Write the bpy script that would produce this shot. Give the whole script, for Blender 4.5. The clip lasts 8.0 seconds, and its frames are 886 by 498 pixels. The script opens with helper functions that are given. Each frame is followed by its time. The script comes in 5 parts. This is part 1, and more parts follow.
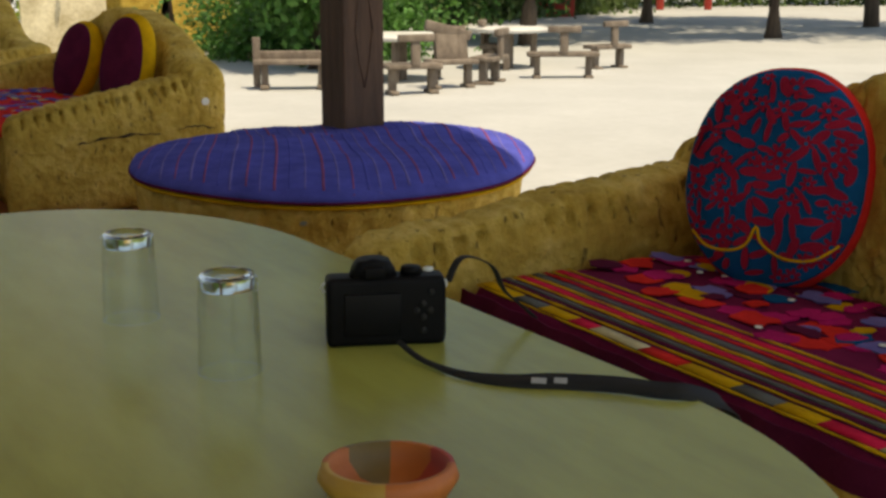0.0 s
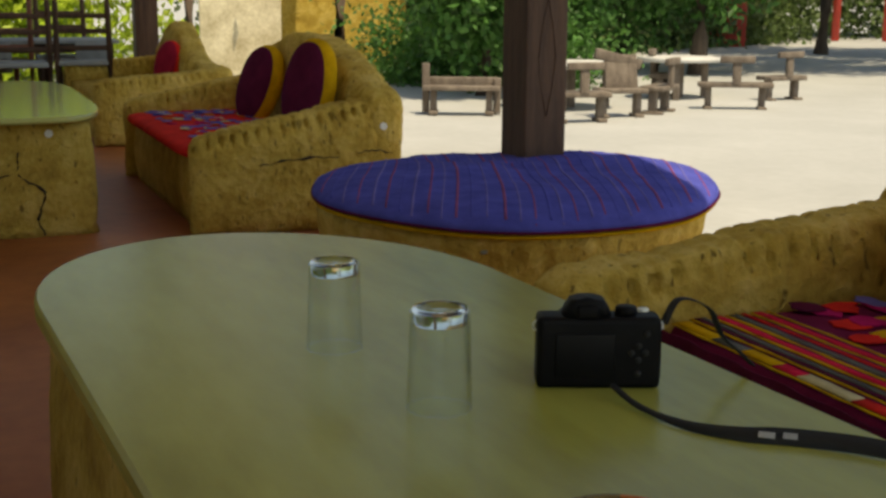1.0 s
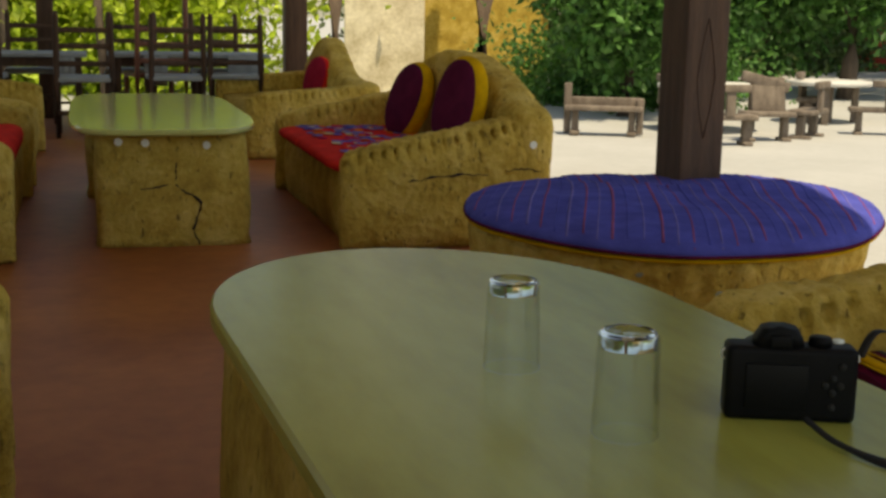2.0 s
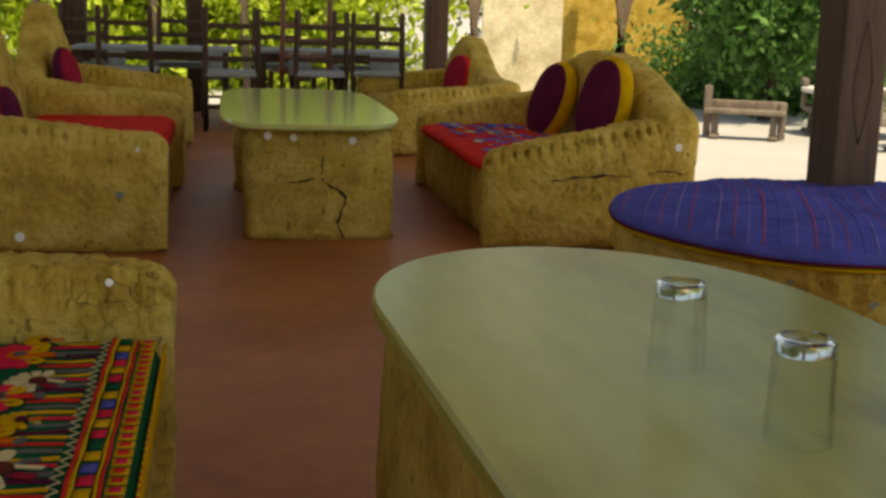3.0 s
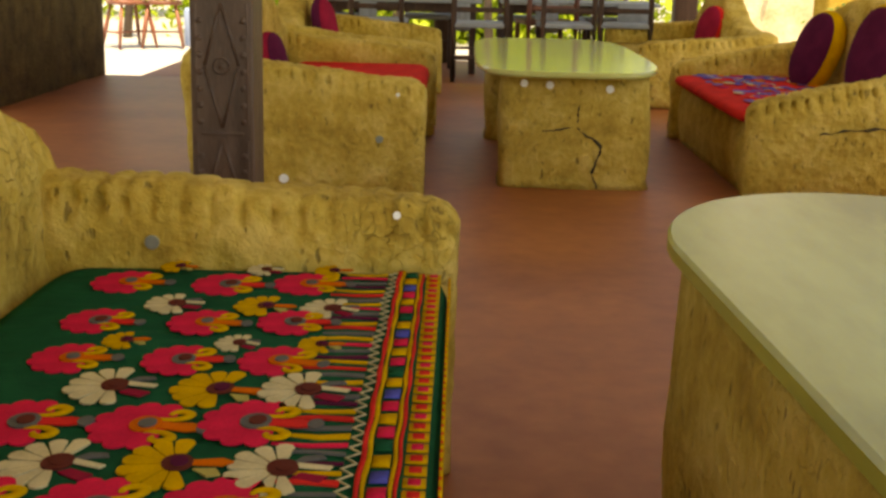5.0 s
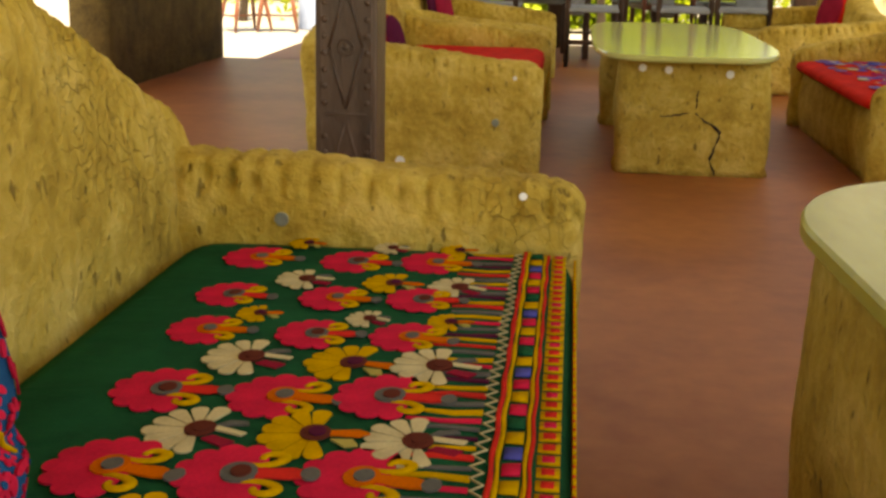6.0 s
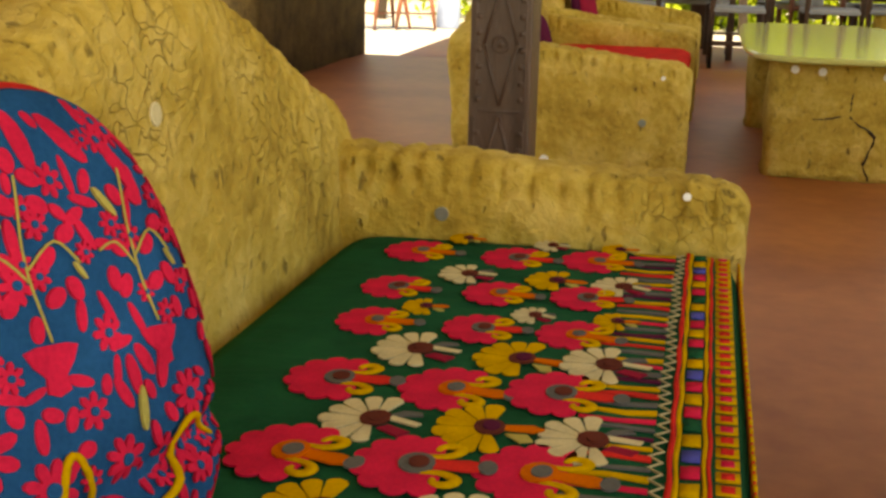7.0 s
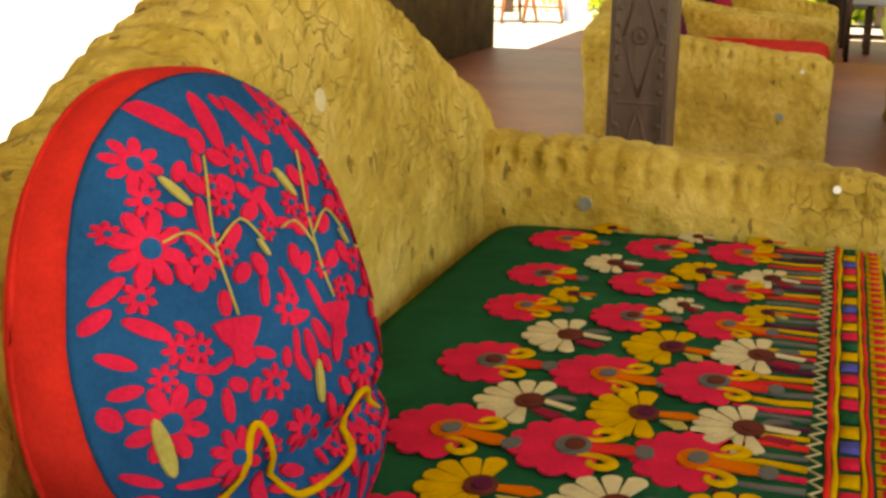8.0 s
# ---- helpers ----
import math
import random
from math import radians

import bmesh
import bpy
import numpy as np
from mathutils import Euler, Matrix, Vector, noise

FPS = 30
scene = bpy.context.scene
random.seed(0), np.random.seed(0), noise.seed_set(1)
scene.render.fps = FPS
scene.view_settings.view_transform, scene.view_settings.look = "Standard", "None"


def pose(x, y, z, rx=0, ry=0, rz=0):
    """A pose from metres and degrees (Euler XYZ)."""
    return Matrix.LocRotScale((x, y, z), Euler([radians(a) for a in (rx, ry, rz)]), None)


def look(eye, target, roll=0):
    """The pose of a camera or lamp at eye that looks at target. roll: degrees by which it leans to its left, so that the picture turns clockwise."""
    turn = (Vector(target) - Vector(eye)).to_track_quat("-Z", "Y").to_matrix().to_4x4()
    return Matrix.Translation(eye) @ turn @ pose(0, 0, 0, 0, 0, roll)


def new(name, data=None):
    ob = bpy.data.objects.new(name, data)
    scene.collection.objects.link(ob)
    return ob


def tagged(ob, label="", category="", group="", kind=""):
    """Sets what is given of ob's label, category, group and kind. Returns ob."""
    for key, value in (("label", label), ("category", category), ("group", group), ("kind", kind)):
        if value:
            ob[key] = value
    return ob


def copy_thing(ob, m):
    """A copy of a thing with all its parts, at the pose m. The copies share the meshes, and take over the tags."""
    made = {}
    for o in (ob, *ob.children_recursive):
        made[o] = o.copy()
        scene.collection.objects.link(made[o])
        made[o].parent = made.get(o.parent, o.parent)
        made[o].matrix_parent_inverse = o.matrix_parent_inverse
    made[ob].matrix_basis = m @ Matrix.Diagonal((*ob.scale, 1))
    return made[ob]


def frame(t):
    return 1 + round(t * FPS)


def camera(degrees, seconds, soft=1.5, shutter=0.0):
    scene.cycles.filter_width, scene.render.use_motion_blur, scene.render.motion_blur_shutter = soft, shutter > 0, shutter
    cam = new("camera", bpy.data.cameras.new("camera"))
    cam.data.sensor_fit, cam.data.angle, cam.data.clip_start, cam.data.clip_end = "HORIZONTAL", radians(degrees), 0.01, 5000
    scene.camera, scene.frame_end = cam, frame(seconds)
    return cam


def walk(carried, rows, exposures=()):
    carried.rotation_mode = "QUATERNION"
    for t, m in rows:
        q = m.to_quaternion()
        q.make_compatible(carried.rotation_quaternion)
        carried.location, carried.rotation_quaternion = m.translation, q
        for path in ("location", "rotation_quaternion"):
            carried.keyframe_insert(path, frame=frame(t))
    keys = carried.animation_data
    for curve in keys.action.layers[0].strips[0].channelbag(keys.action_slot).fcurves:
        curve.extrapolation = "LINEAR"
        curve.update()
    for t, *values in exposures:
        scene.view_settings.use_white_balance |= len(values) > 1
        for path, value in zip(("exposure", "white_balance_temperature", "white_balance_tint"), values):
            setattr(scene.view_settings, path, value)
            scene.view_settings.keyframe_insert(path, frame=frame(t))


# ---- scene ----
cam = camera(39.0, 8.0, 2.9)
PATH = [
    (0, -0.0000, -0.0000, 0.8395, 77.285, 0.044, 0.000),
    (0.5, -0.0279, 0.0231, 0.8394, 77.958, -0.064, 3.561),
    (1, -0.0597, 0.0404, 0.8399, 78.466, -0.420, 7.419),
    (1.5, -0.0897, 0.0516, 0.8379, 79.002, -0.628, 10.627),
    (3, -0.1518, 0.0251, 0.8355, 79.071, -1.585, 19.769),
    (3.5, -0.1671, 0.0184, 0.8326, 78.646, -1.355, 22.665),
    (4, -0.1858, 0.0176, 0.8271, 78.119, -1.451, 25.145),
    (4.5, -0.2214, 0.0290, 0.8100, 77.513, -1.376, 27.821),
    (6, -0.2665, 0.0034, 0.7912, 76.104, -1.174, 35.277),
    (6.5, -0.2831, -0.0085, 0.7903, 76.145, -1.298, 38.131),
    (7, -0.3055, -0.0233, 0.7855, 75.941, -1.339, 41.323),
    (7.5, -0.3148, -0.0383, 0.7825, 75.746, -1.190, 44.247),
    (8, -0.3161, -0.0616, 0.7813, 75.564, -0.921, 46.896),
]
EXPOSURES = [(0.0, 0.42, 8400, 8), (0.5, 0.26, 8500, 7), (1.5, 0.24, 8700, 6), (3.0, 0.57, 9500, 9), (3.5, 0.75, 9900, 10), (4.5, 1.25, 10900, 13), (6.0, 1.57, 12700, 14), (7.0, 1.68, 12900, 14), (8.0, 1.92, 13000, 13)]
walk(cam, [(t, pose(*p)) for t, *p in PATH], EXPOSURES)

# ---- world and sun ----
world = bpy.data.worlds.new("sky")
scene.world = world
world.use_nodes = True
wn = world.node_tree
sky = wn.nodes.new("ShaderNodeTexSky")
sky.sky_type, sky.sun_disc = "NISHITA", False
sky.sun_elevation, sky.sun_rotation = radians(66), radians(136)
wn.links.new(sky.outputs[0], wn.nodes["Background"].inputs[0])
wn.nodes["Background"].inputs[1].default_value = 0.15
sun = new("sun", bpy.data.lights.new("sun", "SUN"))
sun.data.energy, sun.data.angle, sun.data.color = 4.0, radians(0.6), (1.0, 0.94, 0.82)
sun.matrix_world = look((0.693 * 4.07, -0.72 * 4.07, 9.14), (0, 0, 0))

# ---- the layout's own axes: a across the seats, b along the row ----
LAY = pose(0, 0, 0, 0, 0, 29.4)


def lay(a, b, z=0.0, turn=0.0):
    return LAY @ pose(a, b, z, 0, 0, turn)


# ---- materials ----
def node(nt, kind, **inputs):
    n = nt.nodes.new(kind)
    for key, value in inputs.items():
        n.inputs[key.replace("_", " ")].default_value = value
    return n


def material(name, low, high, rough=0.8, scale=6.0, fine=60.0, bump=0.3, metal=0.0, stretch=(1, 1, 1), spec=0.5, depth=0.01, third=None):
    """Two scales of colour variation and a fine relief, in metres."""
    m = bpy.data.materials.new(name)
    m.use_nodes = True
    nt = m.node_tree
    bsdf = nt.nodes["Principled BSDF"]
    tc = node(nt, "ShaderNodeTexCoord")
    mp = node(nt, "ShaderNodeMapping", Scale=stretch)
    nt.links.new(tc.outputs["Object"], mp.inputs[0])
    n1 = node(nt, "ShaderNodeTexNoise", Scale=scale, Detail=6.0, Roughness=0.6)
    n2 = node(nt, "ShaderNodeTexNoise", Scale=fine, Detail=4.0, Roughness=0.6)
    for n in (n1, n2):
        nt.links.new(mp.outputs[0], n.inputs["Vector"])
    add = node(nt, "ShaderNodeMath")
    add.operation = "MULTIPLY_ADD"
    add.inputs[1].default_value = 0.45
    nt.links.new(n2.outputs[0], add.inputs[0])
    nt.links.new(n1.outputs[0], add.inputs[2])
    ramp = node(nt, "ShaderNodeValToRGB")
    ramp.color_ramp.elements[0].position, ramp.color_ramp.elements[0].color = 0.5, (*low, 1)
    ramp.color_ramp.elements[1].position, ramp.color_ramp.elements[1].color = 0.95, (*high, 1)
    if third:
        e = ramp.color_ramp.elements.new(0.72)
        e.color = (*third, 1)
    nt.links.new(add.outputs[0], ramp.inputs[0])
    nt.links.new(ramp.outputs[0], bsdf.inputs["Base Color"])
    bsdf.inputs["Roughness"].default_value = rough
    bsdf.inputs["Metallic"].default_value = metal
    bsdf.inputs["Specular IOR Level"].default_value = spec
    bp = node(nt, "ShaderNodeBump", Strength=bump, Distance=depth)
    nt.links.new(add.outputs[0], bp.inputs["Height"])
    nt.links.new(bp.outputs[0], bsdf.inputs["Normal"])
    return m


MUD = material("mud_plaster", (0.36, 0.228, 0.04), (0.7, 0.51, 0.15), 0.95, 7, 46, 0.9, depth=0.022, third=(0.54, 0.37, 0.075), spec=0.2)


def weathered(m, size=27.0, pits=58.0):
    """Hairline cracks and small straw pits cut into a plaster."""
    nt = m.node_tree
    bsdf = nt.nodes["Principled BSDF"]
    tc = node(nt, "ShaderNodeTexCoord")
    wob = node(nt, "ShaderNodeTexNoise", Scale=5.0, Detail=3.0)
    nt.links.new(tc.outputs["Object"], wob.inputs["Vector"])
    mix = node(nt, "ShaderNodeVectorMath")
    mix.operation = "MULTIPLY_ADD"
    mix.inputs[1].default_value = (0.4, 0.4, 0.4)
    nt.links.new(wob.outputs["Color"], mix.inputs[0])
    nt.links.new(tc.outputs["Object"], mix.inputs[2])
    cracks = node(nt, "ShaderNodeTexVoronoi", Scale=size, Randomness=1.0)
    cracks.feature = "DISTANCE_TO_EDGE"
    nt.links.new(mix.outputs[0], cracks.inputs["Vector"])
    patch = node(nt, "ShaderNodeTexNoise", Scale=2.6, Detail=2.0)
    nt.links.new(tc.outputs["Object"], patch.inputs["Vector"])
    spots = node(nt, "ShaderNodeTexNoise", Scale=pits, Detail=2.0, Roughness=0.5)
    tall = node(nt, "ShaderNodeMapping", Scale=(1.0, 1.0, 0.42))
    nt.links.new(tc.outputs["Object"], tall.inputs[0])
    nt.links.new(tall.outputs[0], spots.inputs["Vector"])
    crack = node(nt, "ShaderNodeMapRange")
    for k, v in ((1, 0.0), (2, 0.03), (3, 1.0), (4, 0.0)):
        crack.inputs[k].default_value = v
    nt.links.new(cracks.outputs["Distance"], crack.inputs[0])
    where = node(nt, "ShaderNodeMapRange")
    for k, v in ((1, 0.5), (2, 0.7), (3, 0.0), (4, 0.5)):
        where.inputs[k].default_value = v
    nt.links.new(patch.outputs[0], where.inputs[0])
    both = node(nt, "ShaderNodeMath")
    both.operation = "MULTIPLY"
    nt.links.new(crack.outputs[0], both.inputs[0])
    nt.links.new(where.outputs[0], both.inputs[1])
    pit = node(nt, "ShaderNodeMapRange")
    for k, v in ((1, 0.645), (2, 0.72), (3, 0.0), (4, 0.6)):
        pit.inputs[k].default_value = v
    nt.links.new(spots.outputs[0], pit.inputs[0])
    dark = node(nt, "ShaderNodeMath")
    dark.operation = "MAXIMUM"
    nt.links.new(both.outputs[0], dark.inputs[0])
    nt.links.new(pit.outputs[0], dark.inputs[1])
    old = bsdf.inputs["Base Color"].links[0].from_socket
    shade = node(nt, "ShaderNodeMixRGB")
    shade.inputs[2].default_value = (0.09, 0.055, 0.02, 1)
    nt.links.new(dark.outputs[0], shade.inputs[0])
    nt.links.new(old, shade.inputs[1])
    nt.links.new(shade.outputs[0], bsdf.inputs["Base Color"])
    bump2 = node(nt, "ShaderNodeBump", Strength=0.9, Distance=0.006)
    bump2.invert = True
    nt.links.new(dark.outputs[0], bump2.inputs["Height"])
    nt.links.new(bsdf.inputs["Normal"].links[0].from_socket, bump2.inputs["Normal"])
    nt.links.new(bump2.outputs[0], bsdf.inputs["Normal"])


weathered(MUD)
MUD_DARK = material("mud_crack", (0.03, 0.022, 0.012), (0.06, 0.04, 0.02), 1.0)
FLOOR = material("red_floor", (0.25, 0.06, 0.016), (0.45, 0.148, 0.042), 0.5, 1.3, 14, 0.04, depth=0.004, spec=0.35)
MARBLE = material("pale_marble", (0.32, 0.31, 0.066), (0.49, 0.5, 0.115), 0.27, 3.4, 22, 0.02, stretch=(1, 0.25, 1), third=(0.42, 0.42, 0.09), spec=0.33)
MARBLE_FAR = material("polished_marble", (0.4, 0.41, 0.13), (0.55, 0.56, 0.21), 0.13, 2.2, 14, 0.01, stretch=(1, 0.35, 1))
WOOD = material("dark_wood", (0.045, 0.02, 0.01), (0.11, 0.055, 0.03), 0.7, 5, 50, 0.5, stretch=(6, 6, 0.6))
WOOD_GREY = material("weathered_wood", (0.09, 0.068, 0.052), (0.23, 0.185, 0.145), 0.85, 4, 40, 0.5, stretch=(3, 3, 1))
CARVED = material("carved_wood", (0.06, 0.034, 0.024), (0.14, 0.085, 0.062), 0.42, 6, 60, 0.4, stretch=(4, 4, 0.7))
DARK_MUD = material("dark_wattle", (0.07, 0.045, 0.015), (0.22, 0.15, 0.05), 0.95, 8, 60, 1.0, depth=0.02)
# Kept pale so the unseen roof bounces light onto the seats.
THATCH = material("pale_bounce_thatch", (0.4, 0.33, 0.2), (0.62, 0.53, 0.36), 0.95, 5, 60, 0.6, stretch=(1, 6, 1))
SAND = material("pale_sand", (0.36, 0.36, 0.345), (0.44, 0.44, 0.425), 0.95, 0.8, 12, 0.2, depth=0.008)
# Near-white and not metallic: the sky's reflection is put into the colour.
SKY_GLINT = material("mirror_disc", (0.8, 0.83, 0.78), (0.93, 0.95, 0.9), 0.2, metal=0.0, bump=0.02)
BLACK = material("black_plastic", (0.004, 0.004, 0.005), (0.009, 0.009, 0.01), 0.5, 20, 300, 0.1, depth=0.001, spec=0.12)
STRAP = material("black_webbing", (0.008, 0.008, 0.009), (0.016, 0.016, 0.016), 0.75, 20, 300, 0.3, depth=0.001)
GREY_PRINT = material("grey_print", (0.35, 0.35, 0.35), (0.5, 0.5, 0.5), 0.6)


def cloth(name, colour, vary=0.25):
    return material(name, tuple(c * (1 - vary) for c in colour), tuple(min(1, c * (1 + vary)) for c in colour), 0.95, 14, 260, 0.35, spec=0.04, depth=0.002)


GREEN = cloth("green_cloth", (0.002, 0.08, 0.034))
def puckered(m, scale=26.0, deep=0.006):
    """Slanting soft folds over the weave of a cloth."""
    nt = m.node_tree
    bsdf = nt.nodes["Principled BSDF"]
    tc = node(nt, "ShaderNodeTexCoord")
    mp = node(nt, "ShaderNodeMapping", Scale=(0.35, 1.0, 1.0), Rotation=(0, 0, 0.5))
    nt.links.new(tc.outputs["Object"], mp.inputs[0])
    folds_ = node(nt, "ShaderNodeTexNoise", Scale=scale, Detail=2.0, Roughness=0.5, Distortion=0.6)
    nt.links.new(mp.outputs[0], folds_.inputs["Vector"])
    bp = node(nt, "ShaderNodeBump", Strength=0.8, Distance=deep)
    nt.links.new(folds_.outputs[0], bp.inputs["Height"])
    nt.links.new(bsdf.inputs["Normal"].links[0].from_socket, bp.inputs["Normal"])
    nt.links.new(bp.outputs[0], bsdf.inputs["Normal"])


puckered(GREEN)
PINK = cloth("pink_cloth", (0.68, 0.02, 0.065))
CREAM = cloth("cream_cloth", (0.6, 0.52, 0.3))
YELLOW = cloth("yellow_cloth", (0.6, 0.34, 0.015))
OLIVE = cloth("olive_thread", (0.42, 0.36, 0.1))
RED = cloth("red_cloth", (0.66, 0.03, 0.025))
puckered(RED, 16.0, 0.008)
CRIMSON = cloth("crimson_cloth", (0.3, 0.015, 0.04))
PLUM = cloth("plum_cloth", (0.17, 0.014, 0.06))
MAGENTA = cloth("magenta_cloth", (0.45, 0.015, 0.13))
MAROON = cloth("maroon_cloth", (0.1, 0.012, 0.04))
BLUE = cloth("teal_cloth", (0.002, 0.078, 0.205))
PURPLE = cloth("violet_cloth", (0.075, 0.085, 0.38))
puckered(PURPLE, 14.0, 0.012)
LILAC = cloth("lilac_cloth", (0.16, 0.14, 0.4))
ROSE = cloth("rose_thread", (0.27, 0.08, 0.18))
GREYC = cloth("grey_cloth", (0.12, 0.12, 0.11))
BARK = material("bark", (0.06, 0.04, 0.03), (0.14, 0.1, 0.07), 0.9, 5, 40, 0.8, stretch=(3, 3, 0.5))

glass = bpy.data.materials.new("clear_glass")
glass.use_nodes = True
gt = glass.node_tree
clear = node(gt, "ShaderNodeBsdfTransparent")
clear.inputs[0].default_value = (0.985, 0.995, 0.985, 1)
shine = node(gt, "ShaderNodeBsdfGlossy")
shine.inputs["Roughness"].default_value = 0.03
facing = node(gt, "ShaderNodeLayerWeight", Blend=0.5)
power = node(gt, "ShaderNodeMath")
power.operation = "POWER"
power.inputs[1].default_value = 3.0
gt.links.new(facing.outputs["Facing"], power.inputs[0])
edge_on = node(gt, "ShaderNodeMath")
edge_on.operation = "MULTIPLY_ADD"
edge_on.inputs[1].default_value, edge_on.inputs[2].default_value = 0.6, 0.04
gt.links.new(power.outputs[0], edge_on.inputs[0])
blend = node(gt, "ShaderNodeMixShader")
gt.links.new(edge_on.outputs[0], blend.inputs[0])
gt.links.new(clear.outputs[0], blend.inputs[1])
gt.links.new(shine.outputs[0], blend.inputs[2])
gt.links.new(blend.outputs[0], gt.nodes["Material Output"].inputs[0])


thick_glass = bpy.data.materials.new("thick_glass")
thick_glass.use_nodes = True
tg = thick_glass.node_tree.nodes["Principled BSDF"]
tg.inputs["Transmission Weight"].default_value, tg.inputs["Roughness"].default_value, tg.inputs["IOR"].default_value = 1.0, 0.0, 1.45


# ---- building helpers ----
def thing(name, label, category, m=None, group="", kind=""):
    ob = new(name)
    ob.empty_display_size = 0.1
    ob.matrix_world = m if m is not None else Matrix()
    return tagged(ob, label, category, group, kind)


def mesh_of(bm, name, mat, smooth=True):
    bmesh.ops.recalc_face_normals(bm, faces=bm.faces)
    me = bpy.data.meshes.new(name)
    bm.to_mesh(me)
    bm.free()
    for m in mat if isinstance(mat, (list, tuple)) else (mat,):
        me.materials.append(m)
    if smooth:
        for p in me.polygons:
            p.use_smooth = True
    return me


def part(name, bm, mat, parent, label="", smooth=True):
    ob = new(name, mesh_of(bm, name, mat, smooth))
    ob.parent = parent
    return tagged(ob, label)


def solo(name, bm, mat, label, category, m=None, kind="", smooth=True, group=""):
    ob = new(name, mesh_of(bm, name, mat, smooth))
    ob.matrix_world = m if m is not None else Matrix()
    return tagged(ob, label, category, group, kind)


def loft(rings, bm=None, cap=True):
    """A skin over rings of points, each ring with the same count."""
    bm = bm or bmesh.new()
    vs = [[bm.verts.new(p) for p in r] for r in rings]
    n = len(vs[0])
    for r0, r1 in zip(vs, vs[1:]):
        for i in range(n):
            bm.faces.new((r0[i], r0[(i + 1) % n], r1[(i + 1) % n], r1[i]))
    if cap:
        for r, flip in ((vs[0], True), (vs[-1], False)):
            mid = bm.verts.new(sum((v.co for v in r), Vector()) / n)
            for i in range(n):
                bm.faces.new((r[(i + 1) % n], r[i], mid) if flip else (r[i], r[(i + 1) % n], mid))
    return bm


def sq(angle, e):
    c, s = math.cos(angle), math.sin(angle)
    return math.copysign(abs(c) ** e, c), math.copysign(abs(s) ** e, s)


def lump(bm, amp=0.008, scale=5.0, seed=0.0, fine=0.003):
    bm.normal_update()
    for v in bm.verts:
        p = v.co * scale + Vector((seed, seed * 0.7, 0))
        v.co += v.normal * (amp * noise.noise(p) + fine * noise.noise(p * 6))
    return bm


def box(sx, sy, sz, at=(0, 0, 0), bevel=0.0, bm=None, turn=None, segments=2):
    bm2 = bmesh.new()
    bmesh.ops.create_cube(bm2, size=1.0)
    bmesh.ops.scale(bm2, vec=(sx, sy, sz), verts=bm2.verts)
    if bevel:
        bmesh.ops.bevel(bm2, geom=bm2.edges[:], offset=bevel, segments=segments, affect="EDGES", profile=0.6)
    bmesh.ops.transform(bm2, matrix=Matrix.Translation(at) @ (turn if turn is not None else Matrix()), verts=bm2.verts)
    if bm is None:
        return bm2
    tmp = bpy.data.meshes.new("tmp")
    bm2.to_mesh(tmp)
    bm2.free()
    bm.from_mesh(tmp)
    bpy.data.meshes.remove(tmp)
    return bm


def tube(points, radius, sides=8, bm=None, flat=1.0, taper=None):
    """A round or flattened rod along points."""
    pts = [Vector(p) for p in points]
    rings = []
    for i, p in enumerate(pts):
        d = (pts[min(i + 1, len(pts) - 1)] - pts[max(i - 1, 0)]).normalized()
        side = d.cross(Vector((0, 0, 1)))
        side = side.normalized() if side.length > 1e-4 else Vector((1, 0, 0))
        up = side.cross(d)
        r = radius * (taper[i] if taper else 1)
        rings.append([p + side * (r * math.cos(2 * math.pi * k / sides)) + up * (r * flat * math.sin(2 * math.pi * k / sides)) for k in range(sides)])
    return loft(rings, bm)


def disc(radius, thick, sides=16, bm=None, m=None):
    b2 = bm or bmesh.new()
    rings = [[Vector((r * math.cos(2 * math.pi * k / sides), r * math.sin(2 * math.pi * k / sides), z)) for k in range(sides)] for r, z in ((radius, 0), (radius, thick * 0.7), (radius * 0.9, thick))]
    if m is not None:
        rings = [[m @ p for p in r] for r in rings]
    return loft(rings, b2)


# ---- ground, patio floor, roof ----
def ground_sheet():
    bm = bmesh.new()
    n = 60
    def g(i):
        s = (i / n - 0.5) * 2
        return 160 * s * abs(s)
    grid = [[bm.verts.new((g(i), g(j) + 12, -0.35 + 0.03 * noise.noise(Vector((g(i) * 0.3, g(j) * 0.3, 0))))) for j in range(n + 1)] for i in range(n + 1)]
    for i in range(n):
        for j in range(n):
            bm.faces.new((grid[i][j], grid[i + 1][j], grid[i + 1][j + 1], grid[i][j + 1]))
    return bm


solo("ground", ground_sheet(), SAND, "pale sunlit sandy yard with faint tracks", "ground", kind="structure")
paving = box(4.7, 10.11, 0.35, (-0.4, 3.305, -0.175), 0.01)
box(4.25, 1.8, 0.35, (-0.175, 9.262, -0.175), 0.002, paving)
solo("floor", paving, FLOOR, "worn red oxide patio floor on a low plinth", "floor", LAY, kind="structure")
# Out of view: sized to hold off sun and sky, pale underside for bounce.
solo("ceiling", box(4.86, 13.2, 0.12, (-0.32, 3.6, 3.11), 0.02), THATCH, "unseen patio roof, its pale straw underside added to bounce light", "ceiling", LAY, kind="structure")
solo("wall_west", lump(loft([[(-2.75, b, -0.0), (-2.55, b, 0), (-2.55, b, 1.2), (-2.55, b, 3.04), (-2.75, b, 3.04), (-2.75, b, 1.2)] for b in [6.3 + 0.1 * i for i in range(22)]]), 0.02, 4), DARK_MUD, "rough dark brown wattle wall beside the patio", "wall", LAY, kind="structure")
